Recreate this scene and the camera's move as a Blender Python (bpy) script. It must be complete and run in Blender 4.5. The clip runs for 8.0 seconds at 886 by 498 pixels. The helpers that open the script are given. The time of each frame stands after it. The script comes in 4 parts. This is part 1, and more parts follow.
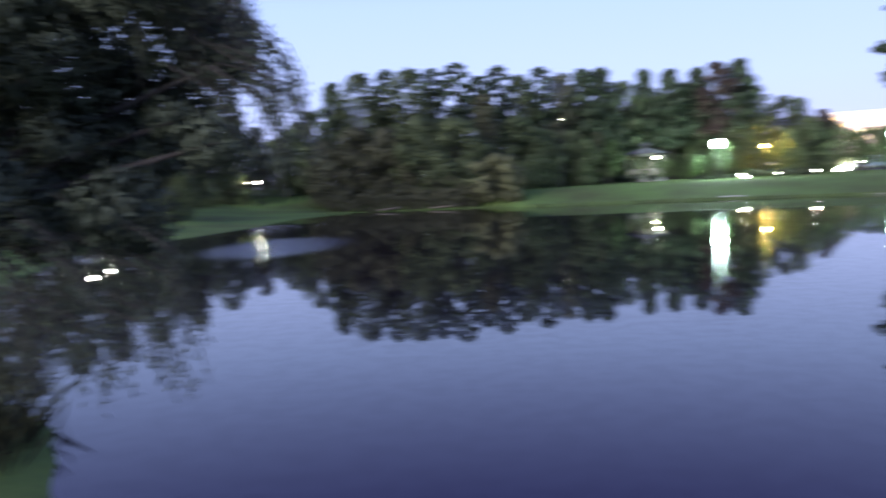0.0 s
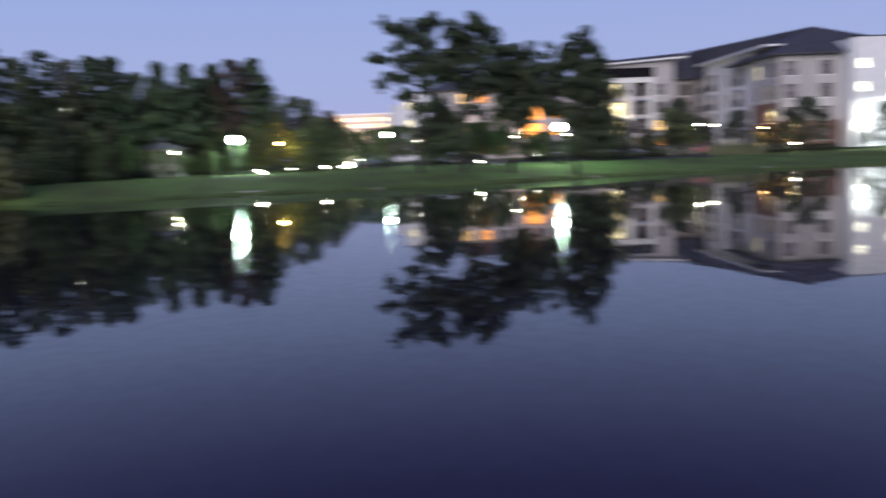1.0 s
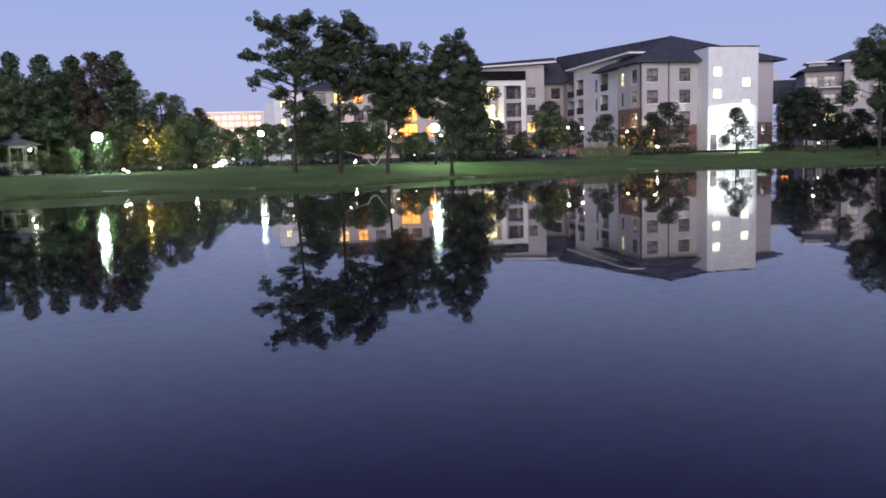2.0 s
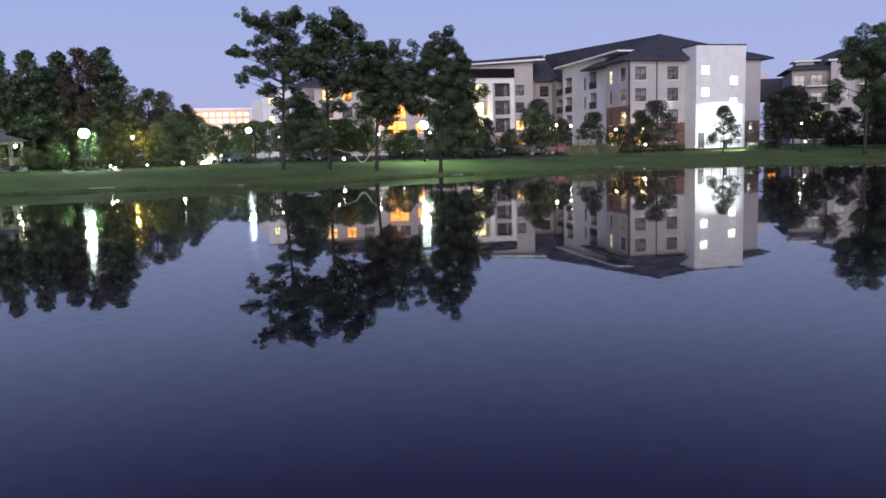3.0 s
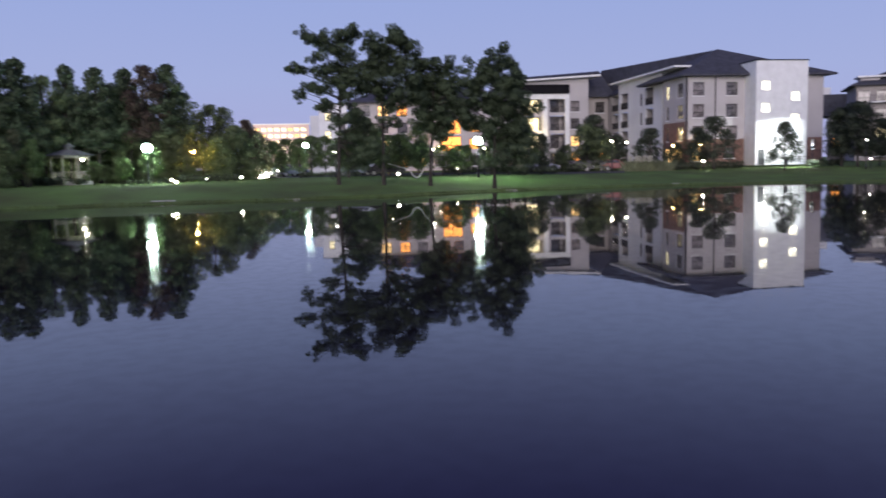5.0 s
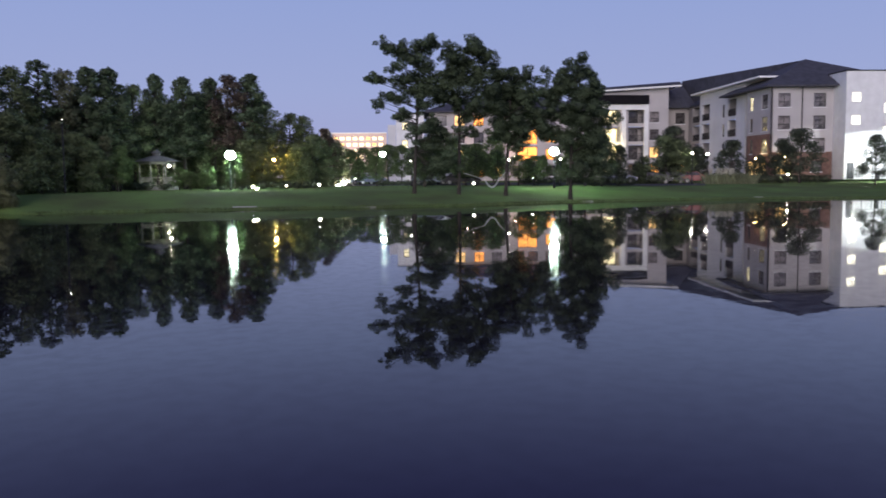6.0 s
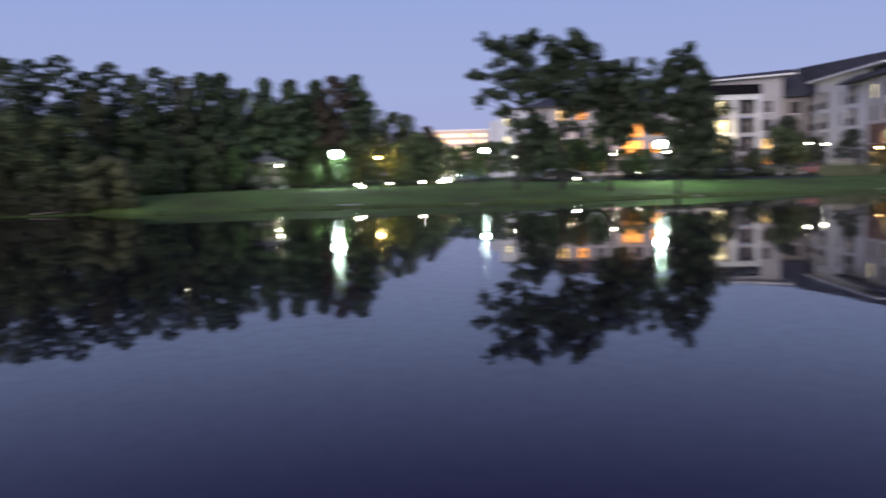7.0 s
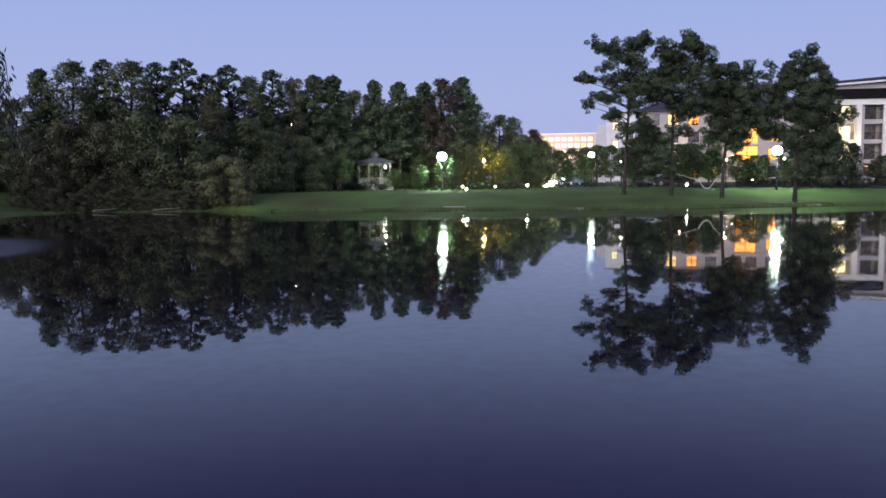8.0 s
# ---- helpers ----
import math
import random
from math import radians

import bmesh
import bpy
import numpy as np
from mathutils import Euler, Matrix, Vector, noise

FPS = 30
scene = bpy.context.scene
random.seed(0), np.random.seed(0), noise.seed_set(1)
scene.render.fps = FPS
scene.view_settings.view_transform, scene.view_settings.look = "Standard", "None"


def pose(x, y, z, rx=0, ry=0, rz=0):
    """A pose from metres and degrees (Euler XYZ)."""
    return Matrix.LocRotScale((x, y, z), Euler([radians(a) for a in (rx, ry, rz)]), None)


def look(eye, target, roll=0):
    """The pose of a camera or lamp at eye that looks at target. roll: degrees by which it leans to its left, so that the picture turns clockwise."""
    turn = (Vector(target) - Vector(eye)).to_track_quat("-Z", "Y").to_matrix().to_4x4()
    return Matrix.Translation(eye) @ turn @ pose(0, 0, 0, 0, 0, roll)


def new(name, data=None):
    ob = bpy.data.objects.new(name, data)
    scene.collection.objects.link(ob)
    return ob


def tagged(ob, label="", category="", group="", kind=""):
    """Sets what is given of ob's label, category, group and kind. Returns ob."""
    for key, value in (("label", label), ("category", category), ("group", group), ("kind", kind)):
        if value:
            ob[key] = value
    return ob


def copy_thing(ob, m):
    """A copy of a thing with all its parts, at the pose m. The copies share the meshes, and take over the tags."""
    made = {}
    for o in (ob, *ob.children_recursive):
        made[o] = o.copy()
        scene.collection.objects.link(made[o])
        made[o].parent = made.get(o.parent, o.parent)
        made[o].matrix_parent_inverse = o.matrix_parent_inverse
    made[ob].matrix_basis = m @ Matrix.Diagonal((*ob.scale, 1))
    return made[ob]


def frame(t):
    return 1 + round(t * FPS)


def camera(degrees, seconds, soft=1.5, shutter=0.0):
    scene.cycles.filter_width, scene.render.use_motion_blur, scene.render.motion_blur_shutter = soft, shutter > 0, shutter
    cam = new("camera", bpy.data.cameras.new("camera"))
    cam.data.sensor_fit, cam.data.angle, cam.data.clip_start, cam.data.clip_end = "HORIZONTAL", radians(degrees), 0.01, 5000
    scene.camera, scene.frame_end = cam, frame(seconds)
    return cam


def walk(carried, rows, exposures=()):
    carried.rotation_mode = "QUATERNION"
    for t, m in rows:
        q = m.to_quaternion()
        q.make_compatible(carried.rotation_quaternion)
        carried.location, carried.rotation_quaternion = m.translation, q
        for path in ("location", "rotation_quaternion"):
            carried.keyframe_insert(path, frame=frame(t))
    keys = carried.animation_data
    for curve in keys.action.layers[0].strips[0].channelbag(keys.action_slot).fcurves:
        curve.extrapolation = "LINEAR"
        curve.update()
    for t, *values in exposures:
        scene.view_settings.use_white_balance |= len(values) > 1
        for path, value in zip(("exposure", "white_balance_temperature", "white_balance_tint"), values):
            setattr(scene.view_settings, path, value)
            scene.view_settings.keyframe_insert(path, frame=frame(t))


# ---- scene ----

# ---- the camera: it stands on the near bank and turns ----
cam = camera(56.1, 8.0, 1.6, 0.9)
EYE = Vector((0.0, 0.0, 2.3))
ROWS = [
    (0.0, -0.00, -4.72, -2.76),
    (0.5, -13.76, -5.19, -2.44),
    (1.0, -32.13, -6.44, -2.22),
    (1.5, -38.79, -6.82, -1.59),
    (2.0, -40.65, -6.71, -1.69),
    (2.2, -40.89, -6.79, -1.67),
    (3.3, -41.76, -6.92, -1.72),
    (3.5, -42.02, -6.89, -1.90),
    (4.0, -42.18, -6.83, -1.91),
    (4.5, -40.37, -6.44, -1.65),
    (4.7, -39.30, -6.14, -1.52),
    (5.8, -33.68, -5.13, -0.63),
    (6.0, -32.69, -5.02, -0.57),
    (6.5, -32.18, -4.98, -0.56),
    (7.0, -25.61, -5.15, -1.44),
    (7.5, -18.64, -4.83, -0.51),
    (8.0, -18.49, -4.83, -0.51),
]


def view(yaw, pitch, roll):
    y, p = radians(yaw), radians(pitch)
    return look(EYE, EYE + Vector((-math.sin(y) * math.cos(p), math.cos(y) * math.cos(p), math.sin(p))), roll)


walk(cam, [(t, view(yaw, pitch, roll)) for t, yaw, pitch, roll in ROWS],
     [(0.0, 1.0, 6100, 6), (0.5, 0.6, 6280, 6), (1.0, 0.02, 6330, 7), (1.5, 0.1, 6450, 9), (3.5, 0.08, 6450, 9), (4.5, 0.06, 6450, 9), (6.0, -0.12, 6420, 8), (6.5, -0.09, 6420, 8), (7.0, -0.03, 6420, 8), (7.5, 0.1, 6450, 7), (8.0, 0.12, 6450, 7)])

# ---- dusk sky and the afterglow in the west, behind the camera ----
world = bpy.data.worlds.new("dusk")
scene.world = world
world.use_nodes = True
wn, wl = world.node_tree.nodes, world.node_tree.links
wn.clear()
w_out, w_bg = wn.new("ShaderNodeOutputWorld"), wn.new("ShaderNodeBackground")
w_co, w_sep, w_ramp = wn.new("ShaderNodeTexCoord"), wn.new("ShaderNodeSeparateXYZ"), wn.new("ShaderNodeValToRGB")
wl.new(w_co.outputs["Generated"], w_sep.inputs[0])
wl.new(w_sep.outputs["Z"], w_ramp.inputs[0])
wl.new(w_ramp.outputs[0], w_bg.inputs[0])
wl.new(w_bg.outputs[0], w_out.inputs[0])
stops = w_ramp.color_ramp.elements
stops[0].position, stops[0].color = 0.0, (0.41, 0.41, 0.68, 1)
stops[1].position, stops[1].color = 1.0, (0.12, 0.15, 0.30, 1)
for at, colour in ((0.10, (0.375, 0.43, 0.72, 1)), (0.20, (0.325, 0.40, 0.72, 1)), (0.38, (0.132, 0.147, 0.45, 1))):
    stop = stops.new(at)
    stop.color = colour
w_bg.inputs[1].default_value = 1.0

glow = new("afterglow", bpy.data.lights.new("afterglow", "SUN"))
glow.data.energy, glow.data.angle, glow.data.color = 2.55, radians(40), (1.0, 0.88, 0.86)
glow.matrix_world = look((-60, -60, 35), (60, 60, 0))


def lamp_light(kind, place, watts, colour, radius=0.25):
    ob = new("lamp_light", bpy.data.lights.new("lamp_light", kind))
    ob.data.energy, ob.data.color, ob.data.shadow_soft_size = watts, colour, radius
    ob.location = place
    return ob


# ---- materials ----
def mat(name, colour, rough=0.7, scale=4.0, vary=0.25, bump=0.0, metal=0.0, fine=6.0, tint=None, island=0.0, each=0.0, spec=0.5, leaf=0.0):
    """A painted or grown surface: two scales of noise in its colour, and a fine relief."""
    m = bpy.data.materials.new(name)
    m.use_nodes = True
    n, l = m.node_tree.nodes, m.node_tree.links
    b = n["Principled BSDF"]
    b.inputs["Roughness"].default_value, b.inputs["Metallic"].default_value = rough, metal
    b.inputs["Specular IOR Level"].default_value = spec
    co = n.new("ShaderNodeTexCoord")
    broad, grain = n.new("ShaderNodeTexNoise"), n.new("ShaderNodeTexNoise")
    broad.inputs["Scale"].default_value, grain.inputs["Scale"].default_value = scale, scale * fine
    broad.inputs["Detail"].default_value = 4
    for t in (broad, grain):
        l.new(co.outputs["Object"], t.inputs["Vector"])
    ramp = n.new("ShaderNodeMix")
    ramp.data_type = "RGBA"
    second = tint or tuple(c * (1 - vary) for c in colour)
    first = tuple(min(1, c * (1 + vary * 0.5)) for c in colour)
    ramp.inputs["A"].default_value, ramp.inputs["B"].default_value = (*first, 1), (*second, 1)
    both = n.new("ShaderNodeMath")
    both.operation = "MULTIPLY_ADD"
    both.inputs[1].default_value = 0.4
    l.new(grain.outputs["Fac"], both.inputs[0])
    wide = n.new("ShaderNodeMapRange")
    wide.inputs["From Min"].default_value, wide.inputs["From Max"].default_value = 0.3, 0.7
    wide.inputs["To Min"].default_value, wide.inputs["To Max"].default_value = -0.2, 0.8
    l.new(broad.outputs["Fac"], wide.inputs["Value"])
    l.new(wide.outputs[0], both.inputs[2])
    l.new(both.outputs[0], ramp.inputs["Factor"])
    last = ramp.outputs["Result"]
    for amount, kind, socket in ((island, "ShaderNodeNewGeometry", "Random Per Island"), (each, "ShaderNodeObjectInfo", "Random")):
        if amount:
            src, rng, mul = n.new(kind), n.new("ShaderNodeMapRange"), n.new("ShaderNodeMix")
            rng.inputs["To Min"].default_value, rng.inputs["To Max"].default_value = 1 - amount, 1 + amount
            l.new(src.outputs[socket], rng.inputs["Value"])
            mul.data_type, mul.blend_type = "RGBA", "MULTIPLY"
            mul.inputs["Factor"].default_value = 1
            l.new(last, mul.inputs["A"])
            l.new(rng.outputs[0], mul.inputs["B"])
            last = mul.outputs["Result"]
    l.new(last, b.inputs["Base Color"])
    if leaf:
        thin, mix = n.new("ShaderNodeBsdfTranslucent"), n.new("ShaderNodeMixShader")
        mix.inputs[0].default_value = leaf
        l.new(last, thin.inputs[0])
        l.new(b.outputs[0], mix.inputs[1])
        l.new(thin.outputs[0], mix.inputs[2])
        l.new(mix.outputs[0], n["Material Output"].inputs[0])
    if bump:
        bp = n.new("ShaderNodeBump")
        bp.inputs["Strength"].default_value, bp.inputs["Distance"].default_value = bump, 0.03
        l.new(grain.outputs["Fac"], bp.inputs["Height"])
        l.new(bp.outputs[0], b.inputs["Normal"])
    return m


def light_mat(name, colour, strength):
    m = bpy.data.materials.new(name)
    m.use_nodes = True
    b = m.node_tree.nodes["Principled BSDF"]
    b.inputs["Base Color"].default_value = (*colour, 1)
    b.inputs["Emission Color"].default_value = (*colour, 1)
    b.inputs["Emission Strength"].default_value = strength
    b.inputs["Roughness"].default_value = 0.4
    return m


def lit_room_mat(name, colour, strength):
    """A window with a lamp on behind it: curtains and furniture break up the glow."""
    m = light_mat(name, colour, strength)
    n, l = m.node_tree.nodes, m.node_tree.links
    co, noise_t, rng = n.new("ShaderNodeTexCoord"), n.new("ShaderNodeTexNoise"), n.new("ShaderNodeMapRange")
    noise_t.inputs["Scale"].default_value = 1.6
    l.new(co.outputs["Object"], noise_t.inputs["Vector"])
    rng.inputs["From Min"].default_value, rng.inputs["From Max"].default_value = 0.35, 0.65
    rng.inputs["To Min"].default_value, rng.inputs["To Max"].default_value = strength * 0.35, strength * 1.2
    l.new(noise_t.outputs["Fac"], rng.inputs["Value"])
    l.new(rng.outputs[0], n["Principled BSDF"].inputs["Emission Strength"])
    return m


def water_mat():
    """Still water: a clean mirror, with fine cat's-paws of ripples that draw the lamps out into sparkling streaks."""
    m = bpy.data.materials.new("pond_water")
    m.use_nodes = True
    n, l = m.node_tree.nodes, m.node_tree.links
    b = n["Principled BSDF"]
    b.inputs["Base Color"].default_value = (0.008, 0.005, 0.011, 1)
    b.inputs["IOR"].default_value = 1.333
    # the rippled share: the same dark body under a soft gloss
    body, gloss, sheen, fine = n.new("ShaderNodeBsdfDiffuse"), n.new("ShaderNodeBsdfGlossy"), n.new("ShaderNodeFresnel"), n.new("ShaderNodeMixShader")
    body.inputs["Color"].default_value = (0.008, 0.005, 0.011, 1)
    gloss.distribution = "BECKMANN"
    gloss.inputs["Roughness"].default_value = 0.125
    sheen.inputs["IOR"].default_value = 1.333
    l.new(sheen.outputs[0], fine.inputs[0])
    l.new(body.outputs[0], fine.inputs[1])
    l.new(gloss.outputs[0], fine.inputs[2])
    co = n.new("ShaderNodeTexCoord")
    # a breath of wind roughens one oval patch near the far left shore
    away = n.new("ShaderNodeVectorMath")
    away.operation = "SUBTRACT"
    away.inputs[1].default_value = (-6.5, 33.0, 0)
    squash = n.new("ShaderNodeVectorMath")
    squash.operation = "MULTIPLY"
    squash.inputs[1].default_value = (1 / 3.6, 1 / 6.5, 0)
    size = n.new("ShaderNodeVectorMath")
    size.operation = "LENGTH"
    l.new(co.outputs["Object"], away.inputs[0])
    l.new(away.outputs[0], squash.inputs[0])
    l.new(squash.outputs[0], size.inputs[0])
    patch = n.new("ShaderNodeMapRange")
    patch.interpolation_type = "SMOOTHSTEP"
    patch.inputs["From Min"].default_value, patch.inputs["From Max"].default_value = 0.45, 1.2
    patch.inputs["To Min"].default_value, patch.inputs["To Max"].default_value = 1.0, 0.0
    l.new(size.outputs["Value"], patch.inputs["Value"])
    rough = n.new("ShaderNodeMath")
    rough.operation = "MULTIPLY_ADD"
    rough.inputs[1].default_value, rough.inputs[2].default_value = 0.26, 0.004
    l.new(patch.outputs[0], rough.inputs[0])
    l.new(rough.outputs[0], b.inputs["Roughness"])
    swell, ripple, add = n.new("ShaderNodeTexNoise"), n.new("ShaderNodeTexNoise"), n.new("ShaderNodeMath")
    swell.inputs["Scale"].default_value, ripple.inputs["Scale"].default_value = 0.5, 5.0
    swell.inputs["Detail"].default_value, ripple.inputs["Detail"].default_value = 2, 2
    for t in (swell, ripple):
        l.new(co.outputs["Object"], t.inputs["Vector"])
    add.operation = "MULTIPLY_ADD"
    add.inputs[1].default_value = 0.3
    l.new(ripple.outputs["Fac"], add.inputs[0])
    l.new(swell.outputs["Fac"], add.inputs[2])
    bp = n.new("ShaderNodeBump")
    bp.inputs["Strength"].default_value, bp.inputs["Distance"].default_value = 1.0, 0.0007
    l.new(add.outputs[0], bp.inputs["Height"])
    l.new(bp.outputs[0], b.inputs["Normal"])
    # the share of rippled water, broken into small glints
    glint, share, mix = n.new("ShaderNodeTexNoise"), n.new("ShaderNodeMapRange"), n.new("ShaderNodeMixShader")
    glint.inputs["Scale"].default_value, glint.inputs["Detail"].default_value = 3.5, 3
    l.new(co.outputs["Object"], glint.inputs["Vector"])
    share.inputs["From Min"].default_value, share.inputs["From Max"].default_value = 0.42, 0.62
    share.inputs["To Min"].default_value, share.inputs["To Max"].default_value = 0.03, 0.34
    l.new(glint.outputs["Fac"], share.inputs["Value"])
    l.new(share.outputs[0], mix.inputs[0])
    l.new(b.outputs[0], mix.inputs[1])
    l.new(fine.outputs[0], mix.inputs[2])
    l.new(mix.outputs[0], n["Material Output"].inputs[0])
    return m


M_WATER = water_mat()
M_GRASS = mat("lawn_grass", (0.100, 0.165, 0.045), 0.95, 0.22, 0.45, 0.6, fine=30, tint=(0.086, 0.108, 0.042), spec=0.1)
M_BLADE = mat("grass_blades", (0.10, 0.14, 0.05), 0.8, 0.5, 0.4, fine=8, island=0.4, spec=0.2)
M_PINE = mat("pine_needles", (0.100, 0.138, 0.080), 0.7, 0.5, 0.35, fine=5, island=0.12, spec=0.25, leaf=0.25)
M_WOOD = mat("wood_leaves", (0.150, 0.190, 0.096), 0.7, 0.4, 0.4, fine=5, island=0.12, each=0.2, spec=0.25, leaf=0.25)
M_OLIVE = mat("olive_leaves", (0.150, 0.158, 0.096), 0.7, 0.4, 0.4, fine=5, island=0.12, each=0.2, spec=0.25, leaf=0.25)
M_RED = mat("reddish_leaves", (0.115, 0.086, 0.070), 0.7, 0.5, 0.4, fine=5, island=0.12, spec=0.25, leaf=0.25)
M_PALE = mat("pale_willow_leaves", (0.22, 0.235, 0.125), 0.75, 0.5, 0.3, fine=5, island=0.12, spec=0.25, leaf=0.25)
M_GREEN = mat("young_leaves", (0.118, 0.170, 0.070), 0.7, 0.6, 0.4, fine=5, island=0.25, each=0.2, spec=0.25, leaf=0.25)
M_DARKLEAF = mat("dark_evergreen_leaves", (0.088, 0.108, 0.075), 0.75, 0.6, 0.4, fine=5, island=0.4, spec=0.2, leaf=0.2)
M_DRIFT = mat("bleached_wood", (0.19, 0.165, 0.135), 0.9, 3.0, 0.3, 0.5)
M_BARK = mat("bark", (0.058, 0.052, 0.047), 0.9, 3.0, 0.5, 0.8, spec=0.2)
M_STUCCO = mat("cream_stucco", (0.45, 0.425, 0.44), 0.85, 0.35, 0.10, 0.3, fine=40)
M_GREY = mat("pale_grey_stucco", (0.66, 0.66, 0.69), 0.85, 0.35, 0.10, 0.3, fine=40)
M_TAN = mat("tan_stucco", (0.34, 0.312, 0.305), 0.85, 0.35, 0.12, 0.3, fine=40)
M_BRICKRED = mat("red_brown_brick", (0.19, 0.112, 0.092), 0.9, 2.0, 0.35, 0.6, fine=10, each=0.12)
M_ROOF = mat("charcoal_shingles", (0.055, 0.056, 0.075), 0.85, 1.2, 0.35, 0.5, fine=14)
M_GREYROOF = mat("grey_shingles", (0.13, 0.13, 0.138), 0.85, 1.5, 0.3, 0.4, fine=12)
M_GREYWOOD = mat("weathered_white_wood", (0.30, 0.29, 0.27), 0.8, 2.0, 0.3, 0.3)
M_TRIM = mat("white_trim", (0.76, 0.765, 0.79), 0.6, 1.0, 0.10)
M_DARKMETAL = mat("dark_metal", (0.035, 0.035, 0.04), 0.45, 4.0, 0.3, metal=0.6)
M_GLASS = mat("dark_window_glass", (0.13, 0.118, 0.122), 0.08, 2.2, 0.8, spec=0.8, each=0.5)
M_FRAME = mat("bronze_window_frame", (0.022, 0.019, 0.019), 0.5, 3.0, 0.3)
M_CONCRETE = mat("concrete", (0.42, 0.41, 0.39), 0.9, 1.5, 0.25, 0.4)
M_ASPHALT = mat("asphalt", (0.055, 0.055, 0.058), 0.95, 2.0, 0.25, 0.4)
M_MUD = mat("bank_mud", (0.10, 0.085, 0.06), 0.95, 1.0, 0.4, 0.5)
M_WARM = lit_room_mat("lit_room_warm", (1.0, 0.62, 0.22), 1.6)
M_YELLOW = lit_room_mat("lit_room_yellow", (1.0, 0.86, 0.50), 2.4)
M_WHITEROOM = lit_room_mat("lit_stairwell_white", (1.0, 0.95, 0.76), 3.2)
# paler panes: blinds, with sky reflection and faint room light put into the colour
M_DIM = mat("blinds_and_faint_light", (0.23, 0.205, 0.21), 0.12, 1.6, 0.6, spec=0.8)
M_RECESSBLACK = mat("recess_shade_black", (0.012, 0.011, 0.014), 0.9, 1.0, 0.3, spec=0.1)
M_ORANGE = lit_room_mat("lit_room_orange", (1.0, 0.37, 0.07), 2.3)
M_LAMP = light_mat("lamp_glow_white", (0.78, 1.0, 0.90), 340)
M_LAMPWARM = light_mat("lamp_glow_warm", (1.0, 0.62, 0.18), 1000)
M_LAMPPORCH = light_mat("lamp_glow_porch", (1.0, 0.66, 0.26), 160)
M_LAMPSMALL = light_mat("lamp_glow_soft", (1.0, 0.93, 0.74), 170)

# ---- mesh helpers ----


def add_box(bm, x0, x1, y0, y1, z0, z1):
    v = [bm.verts.new((x, y, z)) for x in (x0, x1) for y in (y0, y1) for z in (z0, z1)]
    for f in ((0, 1, 3, 2), (4, 6, 7, 5), (0, 4, 5, 1), (2, 3, 7, 6), (0, 2, 6, 4), (1, 5, 7, 3)):
        bm.faces.new([v[i] for i in f])


def box(x0, x1, y0, y1, z0, z1, bevel=0.0):
    bm = bmesh.new()
    add_box(bm, x0, x1, y0, y1, z0, z1)
    if bevel:
        bmesh.ops.bevel(bm, geom=bm.edges[:], offset=bevel, segments=2, affect="EDGES", profile=0.5)
    return bm


def add_tube(bm, points, radii, sides=8, cap=True):
    """A tapered tube along points."""
    rings = []
    for i, p in enumerate(points):
        p = Vector(p)
        a, b = Vector(points[max(0, i - 1)]), Vector(points[min(len(points) - 1, i + 1)])
        d = (b - a).normalized()
        s = d.cross(Vector((0, 0, 1)) if abs(d.z) < 0.9 else Vector((1, 0, 0))).normalized()
        t = d.cross(s)
        rings.append([bm.verts.new(p + radii[i] * (math.cos(2 * math.pi * k / sides) * s + math.sin(2 * math.pi * k / sides) * t)) for k in range(sides)])
    for r, q in zip(rings, rings[1:]):
        for k in range(sides):
            bm.faces.new((r[k], r[(k + 1) % sides], q[(k + 1) % sides], q[k]))
    if cap:
        bm.faces.new(rings[0][::-1])
        bm.faces.new(rings[-1])


def mesh_of(name, bm, material, smooth=False):
    me = bpy.data.meshes.new(name)
    bmesh.ops.recalc_face_normals(bm, faces=bm.faces[:])
    bm.to_mesh(me)
    bm.free()
    me.materials.append(material)
    if smooth:
        me.polygons.foreach_set("use_smooth", [True] * len(me.polygons))
    return me


def part(name, bm, material, parent, label="", smooth=False):
    """One mesh object under a thing or a part; bm may be a bmesh or a finished mesh."""
    me = bm if isinstance(bm, bpy.types.Mesh) else mesh_of(name, bm, material, smooth)
    ob = new(name, me)
    ob.parent = parent
    return tagged(ob, label)


def thing(name, m, label, category, group="", kind=""):
    ob = new(name)
    ob.matrix_world = m
    ob.empty_display_size = 0.3
    return tagged(ob, label, category, group, kind)


def single(name, bm, material, m, label, category, group="", kind="", smooth=False):
    me = bm if isinstance(bm, bpy.types.Mesh) else mesh_of(name, bm, material, smooth)
    ob = new(name, me)
    ob.matrix_world = m
    return tagged(ob, label, category, group, kind)


def polar(az, d):
    """Plan position d metres off, az degrees to the right of straight ahead."""
    return d * math.sin(radians(az)), d * math.cos(radians(az))


# ---- the ground: one sheet with the pond's basin in it ----
SHORE = [(0, 1.7), (-1.6, 3.4), (-3.0, 6.0), (-4.2, 8.1), (-5.8, 10.1), (-9, 16), (-13, 26), (-14.5, 36), (-12.5, 44), (-11, 52), (-10.5, 60),
         (-7, 68.5), (0, 66), (4.3, 65.3), (7.6, 61.4), (12.5, 60.4), (20.9, 57.6), (28, 54.5), (35.5, 52), (48, 52.2), (59.4, 48.9), (70, 41.5), (78.5, 34.5),
         (81, 29), (84, 15), (80, -5), (60, -13), (30, -8), (10, -1.0)]
MID = (28.0, 28.0)
_bear = sorted((math.atan2(y - MID[1], x - MID[0]), math.hypot(x - MID[0], y - MID[1])) for x, y in SHORE)
_ba, _br = np.array([b[0] for b in _bear]), np.array([b[1] for b in _bear])


